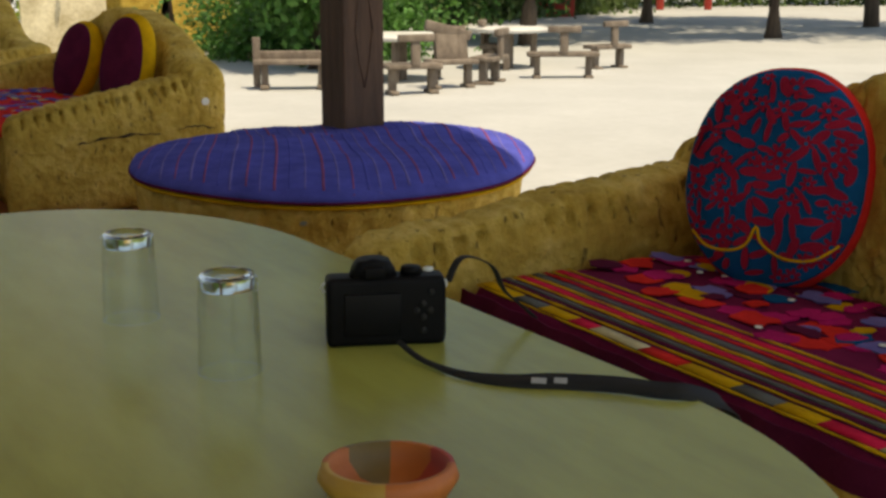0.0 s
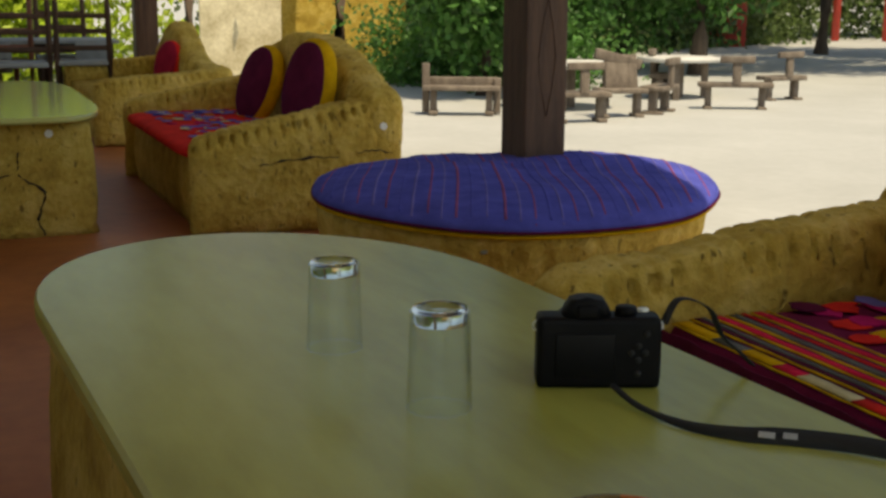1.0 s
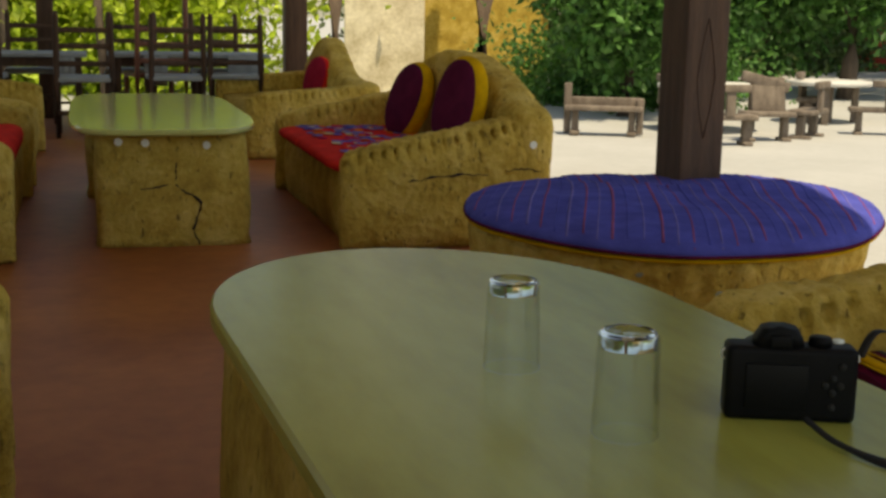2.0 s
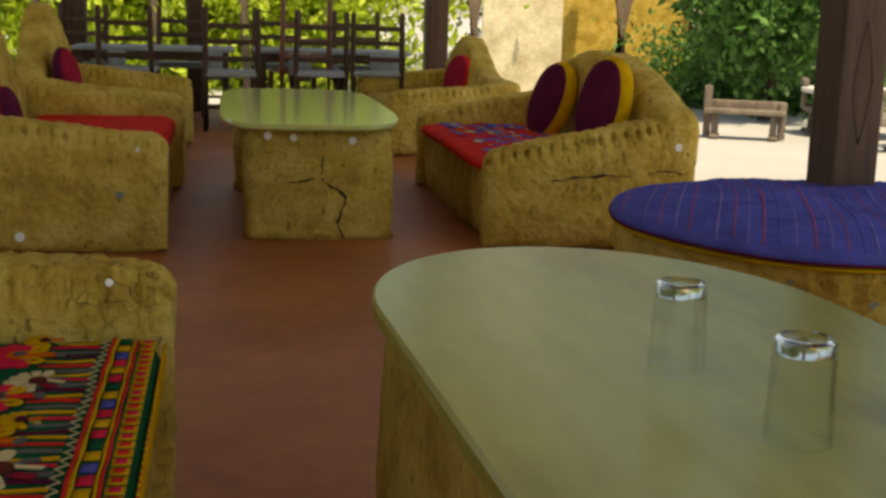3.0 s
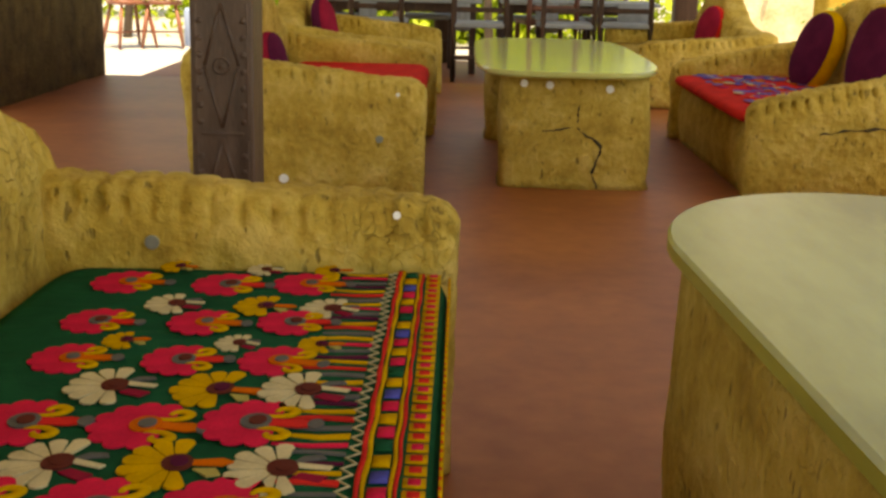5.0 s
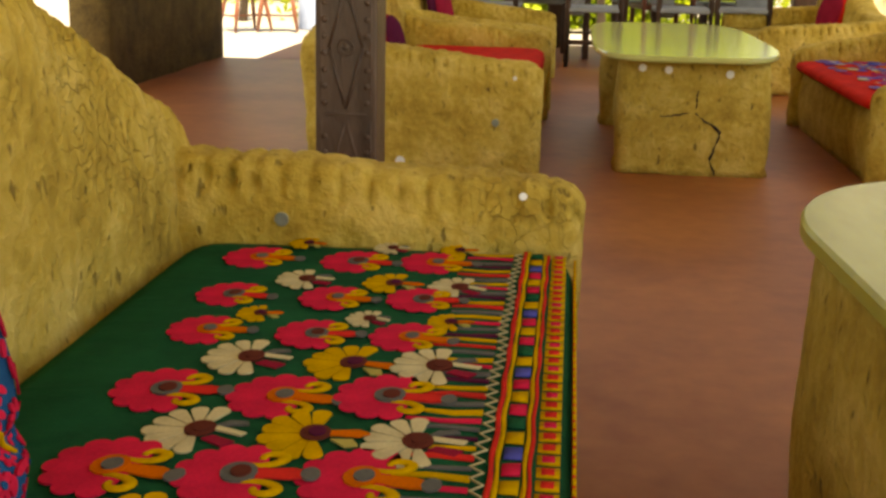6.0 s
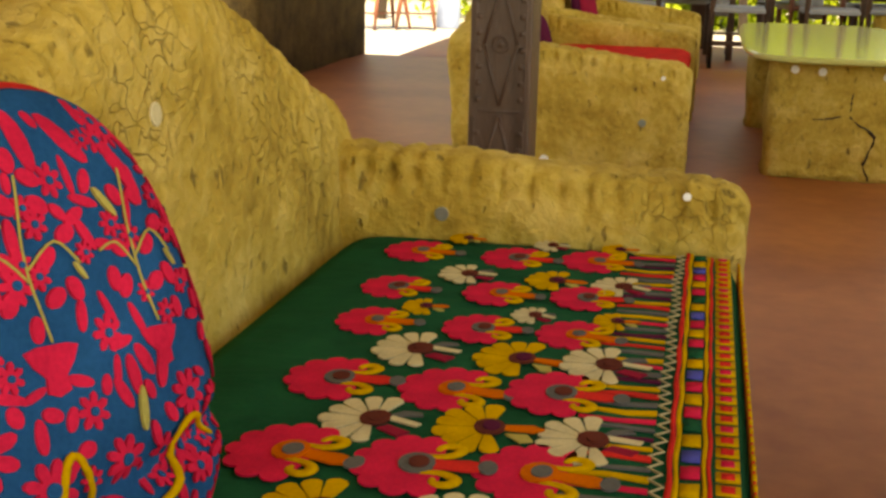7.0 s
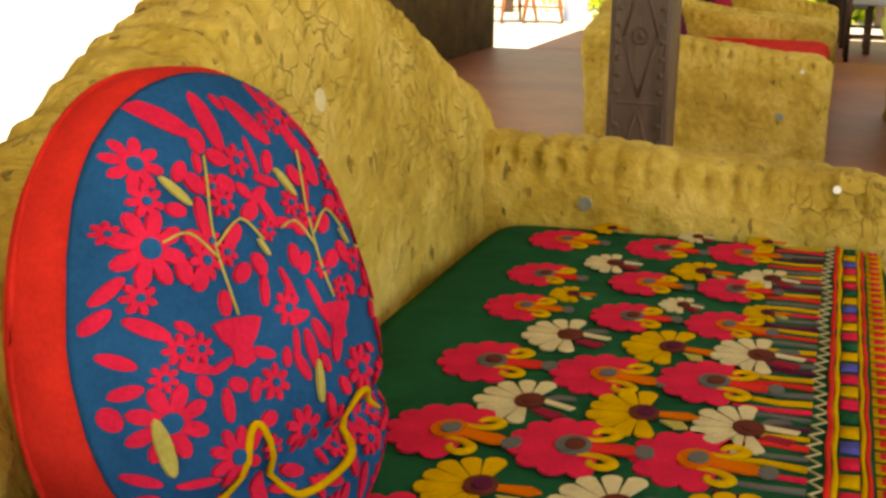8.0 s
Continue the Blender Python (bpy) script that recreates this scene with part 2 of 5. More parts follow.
# Unseen wall added to cut west light, so the yard side dominates.
solo("wall_west_2", lump(loft([[(-2.75, b, -0.0), (-2.55, b, 0), (-2.55, b, 1.2), (-2.55, b, 3.04), (-2.75, b, 3.04), (-2.75, b, 1.2)] for b in [-1.75 + 0.1 * i for i in range(46)]]), 0.02, 4), DARK_MUD, "unseen dark wall added to block light from the west", "wall", LAY, kind="structure")


# ---- low mud tables ----
def stadium(w0, w1, b0, b1, e, n=64, e2=None):
    ca, cb, ra, rb = (w0 + w1) / 2, (b0 + b1) / 2, (w1 - w0) / 2, (b1 - b0) / 2
    out = []
    for k in range(n):
        turn = 2 * math.pi * k / n
        x, y = sq(turn, e if math.cos(turn) > 0 else (e2 or e))
        out.append((ca + ra * x, cb + rb * y))
    return out


def slab(outline, z, thick):
    mid = Vector((sum(p[0] for p in outline) / len(outline), sum(p[1] for p in outline) / len(outline)))
    rings = []
    for inset, dz in ((0.012, -thick), (0.0, -thick + 0.006), (0.0, -0.006), (0.006, 0.0)):
        ring = []
        for p in outline:
            d = Vector(p) - mid
            q = mid + d * (1 - inset / max(d.length, 0.1))
            ring.append((q.x, q.y, z + dz))
        rings.append(ring)
    return loft(rings)


def pedestal(w0, w1, b0, b1, z, seed):
    rings = []
    for i in range(15):
        s = i / 14
        k = 0.012 * math.sin(math.pi * s) + 0.012 * (s < 0.05)
        rings.append([(x, y, z * s) for x, y in stadium(w0 - k, w1 + k, b0 - k, b1 + k, 0.28, 56)])
    return lump(loft(rings), 0.010, 6, seed)


def wall_disc(parent, at, radius, out, mat=None, name="mirror_disc"):
    m = Matrix.Translation(at) @ Vector(out).to_track_quat("Z", "Y").to_matrix().to_4x4()
    return part(name, disc(radius, 0.0022, 14, None, m), mat or SKY_GLINT, parent, "small round mirror pressed into the mud", False)


def long_oval(inset, b0, b1, n=144):
    """The near table's outline: straight sides, half-oval ends, a slight skew."""
    half, end = 0.31 - inset, 0.41 - inset
    out = []
    for k in range(n):
        turn = 2 * math.pi * k / n
        y = math.sin(turn)
        b = (b1 - inset - end if y > 0 else b0 + inset + end) + end * y
        out.append((0.397 + half * math.cos(turn) - 0.05 * (b - 1.2), b))
    return out


def long_pedestal(b0, b1, z, seed):
    rings = []
    for i in range(15):
        s = i / 14
        k = 0.012 - 0.008 * math.sin(math.pi * s)
        rings.append([(x, y, z * s) for x, y in long_oval(k, b0, b1, 200)])
    return lump(loft(rings), 0.008, 6, seed)


t1 = thing("low_table", "low mud table with a pale marble slab top", "table", LAY, "low tables")
part("tabletop", slab(long_oval(0.0, 0.435, 2.035), 0.46, 0.028), MARBLE, t1, "polished pale greenish marble slab", False)
part("pedestal", long_pedestal(0.5, 2.0, 0.431, 1.0), MUD, t1)
for b, z, r in ((1.46, 0.17, 0.006), (1.2, 0.2, 0.012), (1.33, 0.1, 0.007)):
    wall_disc(t1, (0.098 - 0.05 * (b - 1.2), b, z), r, (-1, 0, 0), None, "shell_chip")

t2 = thing("low_table", "low mud table with cracked pedestal and marble top", "table", LAY, "low tables")
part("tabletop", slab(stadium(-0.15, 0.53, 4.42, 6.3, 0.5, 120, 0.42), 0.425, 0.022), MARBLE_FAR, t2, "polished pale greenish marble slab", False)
part("pedestal", pedestal(-0.05, 0.47, 4.56, 4.86, 0.396, 3.0), MUD, t2)
part("pedestal", pedestal(-0.08, 0.46, 5.75, 6.05, 0.396, 4.0), MUD, t2)
for a, z in ((0.02, 0.375), (0.11, 0.37), (0.32, 0.36)):
    wall_disc(t2, (a, 4.54, z), 0.014, (0, -1, 0))


def crack_line(parent, points, width=0.006):
    pts = []
    for p, q in zip(points, points[1:]):
        for k in range(5):
            f = k / 5
            pts.append(Vector(p).lerp(Vector(q), f) + Vector((random.uniform(-1, 1) * 0.004, 0, random.uniform(-1, 1) * 0.004)))
    pts.append(Vector(points[-1]))
    n = len(pts)
    part("crack", tube(pts, width / 2, 6, None, 1.0, [0.35 + 0.9 * random.random() * (0.4 + math.sin(math.pi * (i + 0.5) / n)) for i in range(n)]), MUD_DARK, parent, "dark open crack in the mud")


crack_line(t2, [(0.215, 4.545, 0.3), (0.21, 4.545, 0.22), (0.3, 4.543, 0.155), (0.27, 4.543, 0.06), (0.29, 4.545, 0.005)], 0.009)
crack_line(t2, [(0.09, 4.543, 0.205), (0.14, 4.543, 0.212), (0.21, 4.545, 0.222)], 0.005)


# ---- mud sofas ----
def even_ring(e, wide, high, count):
    """A rounded box outline, its points evenly spaced for the given half sizes."""
    dense = [sq(2 * math.pi * k / 400, e) for k in range(401)]
    run = [0.0]
    for (x0, z0), (x1, z1) in zip(dense, dense[1:]):
        run.append(run[-1] + math.hypot((x1 - x0) * wide, (z1 - z0) * high))
    at = np.linspace(0, run[-1], count, endpoint=False)
    return list(zip(np.interp(at, run, [p[0] for p in dense]), np.interp(at, run, [p[1] for p in dense])))


def ridge(lo, hi, profile, width, seed, notch=True, steps=120, sides=84, axis="b", centre=0.0, lean=0.0, base=0.0, thumb=0.008):
    """A mud wall along one axis; profile(s) gives its top; thumb dents run along its upper edges."""
    rings = []
    outline = even_ring(0.42, width / 2, (profile(0.5) - base) / 2, sides)
    for i in range(steps + 1):
        s = i / steps
        t = lo + (hi - lo) * s
        top = profile(s)
        end = min(s, 1 - s) * abs(hi - lo)
        k = math.sqrt(max(0.0, 1 - max(0.0, 1 - end / 0.07) ** 2)) if end < 0.07 else 1.0
        k = 0.45 + 0.55 * k
        hz, cz = (top - base) / 2 * (0.86 + 0.14 * k), base + (top - base) / 2 * (0.86 + 0.14 * k)
        wander = noise.noise(Vector((t * 5, seed, 0)))
        deep = 0.65 + 0.9 * noise.noise(Vector((t * 9, seed, 4)))
        groove = max(0.0, math.sin(t * 2 * math.pi / 0.043 + 2 * wander)) ** 2
        ring = []
        for x, z in outline:
            q = centre + width / 2 * k * x + lean * (cz + hz * z - base)
            zz = cz + hz * z
            if notch:
                drop = cz + hz - zz
                side = 1 if x > 0 else -1
                dent = groove * math.exp(-((drop - 0.032 - 0.006 * wander) / 0.014) ** 2) * min(1.0, abs(x) ** 3)
                q -= side * thumb * max(0.0, deep) * 2.6 * dent
                if z > 0.9:
                    zz -= 0.4 * thumb * groove * max(0.0, deep) * (0.4 + 0.6 * abs(x))
            ring.append((q, t, zz) if axis == "b" else (t, q, zz))
        rings.append(ring)
    return lump(loft(rings), 0.010, 6, seed, 0.0055)


def mud_sofa(m, label, length, depth=0.55, seat=0.3, arm0=0.36, arm1=0.47, peak=0.68, seed=0.0, crest=0.5, spread=0.27, thumb=0.012, power=2, arm_back=None, arm_out=0.03):
    """Faces +a; its near end at b = 0, the seat's front at a = depth, the back's inner face at a = 0."""
    root = thing("mud_sofa", label, "sofa", m, "mud sofas")
    b = bmesh.new()
    rings = []
    for i in range(9):
        s = i / 8
        rings.append([(x, y, seat * s) for x, y in stadium(-0.1, depth - 0.01 + 0.015 * math.sin(3 * s), 0.05, length - 0.05, 0.16, 64)])
    part("seat_base", lump(loft(rings, b), 0.010, 5, seed), MUD, root)
    prof = lambda s: arm1 + (peak - arm1) * math.exp(-abs((s - crest) / spread) ** power)
    part("backrest", ridge(0.0, length, prof, 0.17, seed + 1, centre=-0.085, lean=-0.06, steps=260, thumb=thumb), MUD, root)
    arm = lambda s: (arm_back or arm1) + (arm0 - (arm_back or arm1)) * s
    for b0 in (0.075, length - 0.075):
        part("arm", ridge(-0.12, depth + arm_out, arm, 0.15, seed + 2 + b0, axis="a", centre=b0, thumb=thumb), MUD, root)
    return root


# beside the camera, with the green embroidered mattress
sofa1 = mud_sofa(lay(-0.79, 0.42), "ochre mud sofa with tall curved back and thumb-marked rim", 1.66, 0.558, 0.31, 0.44, 0.48, 0.755, 1.0, 0.6, 0.3, 0.02)
# across the table, striped mattress
sofa4 = mud_sofa(lay(1.5, 1.88, 0, 180), "ochre mud sofa behind the marble table", 1.7, 0.52, 0.29, 0.4, 0.44, 0.74, 5.0, 0.5, 0.42, 0.023, 2, 0.5, 0.14)
# beyond the round seat
sofa2 = mud_sofa(lay(1.36, 6.05, 0, 180), "ochre mud sofa with cracked end and ribbed rim", 1.72, 0.56, 0.26, 0.345, 0.44, 0.67, 9.0, 0.45, 0.46, 0.024, 2.5, 0.485)
sofa5 = mud_sofa(lay(1.36, 8.9, 0, 180), "ochre mud sofa near the patio's end", 1.8, 0.56, 0.26, 0.36, 0.42, 0.65, 13.0, 0.3, 0.26, 0.018)
sofa3 = mud_sofa(lay(-0.95, 4.3), "ochre mud sofa with cracked smooth end", 1.6, 0.6, 0.26, 0.39, 0.47, 0.8, 17.0, 0.55)
sofa6 = mud_sofa(lay(-0.95, 6.15), "ochre mud sofa in the patio's shade", 1.6, 0.6, 0.26, 0.39, 0.47, 0.8, 21.0, 0.55)


# ---- mattresses and cushions ----
def mattress(w, l, h, seed, e=0.12):
    rings = []
    for inset, z in ((0.03, 0.0), (0.004, 0.012), (0.0, h * 0.5), (0.006, h * 0.82), (0.03, h), (0.12, h + 0.004)):
        rings.append([(x, y, z) for x, y in stadium(inset, w - inset, inset, l - inset, e, 88)])
    return lump(loft(rings), 0.0012, 7, seed, 0.0004)


def mattress_thing(m, w, l, h, mat, label, seed):
    root = thing("mattress", label, "mattress", m)
    part("pad", mattress(w, l, h, seed), mat, root)
    return root


mat1 = mattress_thing(lay(-0.785, 0.58, 0.305) @ Matrix.Scale(0.978, 4, (1, 0, 0)), 0.585, 1.36, 0.04, GREEN, "green mattress with bright appliqued flowers on the mud sofa", 1)
mat4 = mattress_thing(lay(1.515, 1.72, 0.285, 180) @ Matrix.Scale(0.935, 4, (1, 0, 0)), 0.55, 1.36, 0.05, PLUM, "multicoloured striped patchwork mattress on the mud sofa", 2)
mat2 = mattress_thing(lay(1.36, 5.9, 0.255, 180), 0.6, 1.42, 0.045, RED, "red and violet mattress on the mud sofa", 3)
mat3 = mattress_thing(lay(-0.94, 4.45, 0.255), 0.6, 1.3, 0.08, RED, "plain red mattress on the mud sofa", 4)


def bulge(y, z, w, h, t, e=0.9):
    """How far the face of a cushion stands out at (y, z), its middle at z = h / 2."""
    r = (abs(2 * y / w) ** (2 / e) + abs(2 * (z - h / 2) / h) ** (2 / e)) ** (e / 2)
    return t / 2 * max(0.0, 1 - min(r, 1.0) ** 3.5) ** 0.55


def cushion(w, h, t, e=0.9, front=True, back=True, inner=1.0):
    rings = []
    steps = [k / 14 for k in range(1, 15)]
    radii = ([(r, -1) for r in steps] if back else []) + ([(r, 1) for r in reversed(steps[:-1] if back else steps)] if front else [])
    for r, side in radii:
        r = 1 - (1 - r) ** 1.6
        ring = []
        for j in range(64):
            x, z = sq(2 * math.pi * j / 64, e)
            y, z = w / 2 * x * r * inner, h / 2 + h / 2 * z * r * inner
            ring.append((side * bulge(y, z, w, h, t, e), y, z))
        rings.append(ring)
    return loft(rings)


def cushion_thing(m, w, h, t, face, side, label, seed=0, inner=0.95, shift=0.0):
    root = thing("cushion", label, "cushion", m)
    part("cover", lump(cushion(w, h, t), 0.003, 9, seed, 0.001), side, root)
    pane = part("face_panel", lump(cushion(w, h, t, back=False, inner=inner), 0.003, 9, seed, 0.001), face, root)
    pane.location = (0.004, shift, 0)
    return root


c1 = cushion_thing(lay(-0.705, 0.853, 0.325) @ pose(0, 0, 0, -5, -12, -20), 0.31, 0.365, 0.155, BLUE, RED, "oval teal cushion printed with pink flowers, red edge", 0, 0.95)
c4 = cushion_thing(lay(1.42, 1.46, 0.325) @ pose(0, 0, 0, 0, -14, 208), 0.305, 0.365, 0.12, BLUE, RED, "round teal and red embroidered cushion on the mattress", 3, 0.96)
c2a = cushion_thing(lay(1.24, 5.5, 0.27) @ pose(0, 0, 0, -9, -16, 203), 0.25, 0.36, 0.12, MAROON, YELLOW, "maroon cushion with yellow edge leaning on the back", 5, 0.9)
c2b = cushion_thing(lay(1.25, 4.68, 0.3) @ pose(0, 0, 0, -3, -12, 206), 0.25, 0.38, 0.12, MAROON, YELLOW, "maroon cushion with yellow edge leaning on the back", 6, 0.9)
c5 = cushion_thing(lay(1.3, 8.05, 0.26) @ pose(0, 0, 0, -6, -14, 200), 0.26, 0.29, 0.1, CRIMSON, RED, "glossy red cushion on the far mud sofa", 7)
c3 = cushion_thing(lay(-0.86, 4.66, 0.33) @ pose(0, 0, 0, 0, -12, -10), 0.18, 0.2, 0.08, MAROON, CRIMSON, "dark red patterned cushion on the shaded sofa", 8)
c6 = cushion_thing(lay(-0.86, 6.55, 0.26) @ pose(0, 0, 0, 0, -12, -10), 0.28, 0.34, 0.09, CRIMSON, MAROON, "dark crimson cushion on the shaded sofa", 9)

# ---- round seat about the post ----
SEAT = (-0.315, 3.5)
seat = thing("circular_mud_bench", "round mud seat built about the timber post", "seat", pose(*SEAT, 0))
rings = []
for i in range(14):
    s = i / 13
    k = 1.0 - 0.07 * (1 - s) ** 2 + 0.015 * math.exp(-((s - 0.9) / 0.08) ** 2)
    rings.append([(0.535 * k * (1 + 0.006 * math.sin(48 * a) * (s > 0.75)) * math.cos(a), 0.58 * k * (1 + 0.006 * math.sin(48 * a) * (s > 0.75)) * math.sin(a), 0.285 * s) for a in (j * math.pi / 144 for j in range(288))])
part("drum", lump(loft(rings), 0.012, 5, 3, 0.004), MUD, seat)
cush = thing("round_cushion", "violet striped round cushion with yellow underside on the seat", "cushion", pose(*SEAT, 0.275))
wob = lambda a: 1 + 0.016 * math.sin(3 * a + 1) + 0.01 * math.sin(7 * a)


def pad_top(x, y):
    """Height of the round cushion's top over its seam, soft and uneven."""
    a = math.atan2(y / 0.61, x / 0.565)
    r = min(1.0, math.hypot(x / 0.565, y / 0.61) / wob(a))
    thick = 0.07 + 0.012 * x / 0.565
    puff = 0.007 * noise.noise(Vector((x * 5, y * 5, 2.0))) + 0.004 * noise.noise(Vector((x * 14, y * 9, 5.0)))
    pucker = 0.004 * math.sin(40 * a + 3 * math.sin(5 * a)) * max(0.0, (r - 0.75) / 0.25)
    return thick * (1 - r ** 3.6) ** 0.5 + (1.3 * puff + pucker) * (1 - r ** 8)


def pad_ring(r, z, low=False):
    out = []
    for k in range(160):
        a = k * math.pi / 80
        x, y = 0.565 * r * wob(a) * math.cos(a), 0.61 * r * wob(a) * math.sin(a)
        sag = 0.008 * math.sin(2 * a + 0.6)
        out.append((x, y, z + sag if low else 0.03 + sag + pad_top(x, y)))
    return out


part("top_cover", loft([pad_ring(0.97, 0.026, True), pad_ring(0.995, 0.028, True)] + [pad_ring(1 - (1 - k / 26) ** 1.7, 0) for k in range(26, 0, -1)]), PURPLE, cush)
part("under_cover", loft([pad_ring(0.9, 0.004, True), pad_ring(0.96, 0.008, True), pad_ring(0.985, 0.018, True), pad_ring(0.975, 0.026, True)]), YELLOW, cush)


# ---- posts ----
post1 = thing("post", "dark brown square timber post rising from the round seat", "post", pose(-0.272, 3.775, 0, 0, 0, 35), "posts")
part("shaft", lump(box(0.141, 0.141, 3.05, (0, 0, 1.525), 0.008), 0.002, 3, 1), WOOD, post1, "", False)
for zc in (0.66, 1.1, 1.54):
    for sx in (-1, 1):
        for sz in (-1, 1):
            part("carved_line", tube([(sx * 0.03, -0.0705, zc), (sx * 0.018, -0.0705, zc + sz * 0.09), (0, -0.0705, zc + sz * 0.17)], 0.0018, 6), WOOD, post1)


# carved post beside the mud sofa
carved = thing("post", "carved dark wooden post with studs and diamonds", "post", lay(-0.715, 2.9), "posts")
part("shaft", box(0.136, 0.136, 3.05, (0, 0, 1.525), 0.006), CARVED, carved, smooth=False)
FACE = -0.0685
for k, zc in enumerate((0.27, 0.56, 0.85, 1.14, 1.43, 1.72)):
    for sx in (-1, 1):
        for sz in (-1, 1):
            part("carved_line", tube([(sx * 0.037, FACE, zc), (sx * 0.018, FACE, zc + sz * 0.07), (0, FACE, zc + sz * 0.132)], 0.0035, 6), CARVED, carved)
    ring = [(0.017 * math.cos(a), FACE, zc + 0.017 * math.sin(a)) for a in (i * math.pi / 9 for i in range(19))]
    part("carved_ring", tube(ring, 0.003, 6), CARVED, carved)
    part("carved_boss", disc(0.007, 0.004, 12, None, Matrix.Translation((0, FACE, zc)) @ pose(0, 0, 0, 90)), CARVED, carved)
    part("carved_band", box(0.092, 0.006, 0.006, (0, FACE - 0.002, zc - 0.145), 0.002), CARVED, carved)
    for sx in (-1, 1):
        part("carved_edge", box(0.004, 0.005, 0.26, (sx * 0.055, FACE, zc), 0.001), CARVED, carved)
        for j in range(7):
            part("stud", disc(0.0068, 0.005, 8, None, Matrix.Translation((sx * 0.047, FACE, zc - 0.12 + 0.036 * j)) @ pose(0, 0, 0, 90)), CARVED, carved)


# ---- marks in the mud ----
# Grey-green discs, darker than the white ones.
DULL = material("dull_mirror", (0.2, 0.24, 0.2), (0.36, 0.4, 0.34), 0.3, metal=0.3)
def to_local(root, a, b, z):
    return root.matrix_world.inverted() @ (LAY @ Vector((a, b, z)))


def mud_mark(root, a, b, z, out, radius, mat=None, name="mirror_disc"):
    inv = root.matrix_world.inverted().to_3x3() @ LAY.to_3x3()
    return wall_disc(root, to_local(root, a, b, z), radius, inv @ Vector(out), mat, name)


mud_mark(sofa2, 1.46, 4.325, 0.37, (0, -1, 0), 0.014)
for a, z, r in ((-0.41, 0.35, 0.007), (-0.47, 0.2, 0.013), (-0.79, 0.06, 0.016)):
    mud_mark(sofa3, a, 4.292, z, (0, -1, 0), r, DULL if r == 0.013 else None)
mud_mark(sofa1, -0.785, 1.23, 0.615, (1, 0, 0.1), 0.012, CREAM, "shell_chip")
mud_mark(sofa1, -0.65, 1.93, 0.38, (0, -1, 0), 0.011, DULL)
mud_mark(sofa1, -0.29, 1.925, 0.43, (0, -1, 0.2), 0.006)
for pts, w in (([(1.0, 4.32, 0.245), (1.1, 4.318, 0.262), (1.2, 4.318, 0.27), (1.29, 4.32, 0.265)], 0.008), ([(1.36, 4.32, 0.28), (1.43, 4.32, 0.285), (1.5, 4.33, 0.27)], 0.006)):
    crack_line(sofa2, [to_local(sofa2, *p) for p in pts], w)


# ---- flowers and borders of the green mattress ----
def flat(outline, z, bm=None, thick=0.0018):
    """A thin cloth piece cut to an outline."""
    rings = [[(x, y, z) for x, y in outline], [(x, y, z + thick) for x, y in outline]]
    return loft(rings, bm)


def fan(radius, lobes, start, end, wave=0.2, steps=6):
    out = []
    n = lobes * steps
    for i in range(n + 1):
        t = i / n
        a = start + (end - start) * t
        out.append((radius * (1 - wave * (1 - abs(math.sin(lobes * math.pi * t)) ** 0.7)) * math.cos(a), radius * (1 - wave * (1 - abs(math.sin(lobes * math.pi * t)) ** 0.7)) * math.sin(a)))
    return out


TOP1 = 0.0445


def petal_ring(inner, outer, count, start, end, plump, sag=0.0):
    """Separate rounded petals about a heart, in one cloth layer."""
    bm_ = bmesh.new()
    for k in range(count):
        a = start + (end - start) * (k + 0.5) / count
        half = (end - start) / count * plump / 2
        r1 = outer * (1.0 - sag * (k % 2))
        pts = [(inner, -half * 0.6), (inner + 0.5 * (r1 - inner), -half), (r1 * 0.9, -half * 0.92), (r1 * 0.975, -half * 0.55), (r1, 0), (r1 * 0.975, half * 0.55), (r1 * 0.9, half * 0.92), (inner + 0.5 * (r1 - inner), half), (inner, half * 0.6)]
        flat([(r * math.cos(a + d), r * math.sin(a + d)) for r, d in pts], TOP1 + 0.0004 * (k % 2), bm_)
    return bm_


def oval(x, y, rx, ry, z, n=14):
    return flat([(x + rx * math.cos(2 * math.pi * k / n), y + ry * math.sin(2 * math.pi * k / n)) for k in range(n)], z)


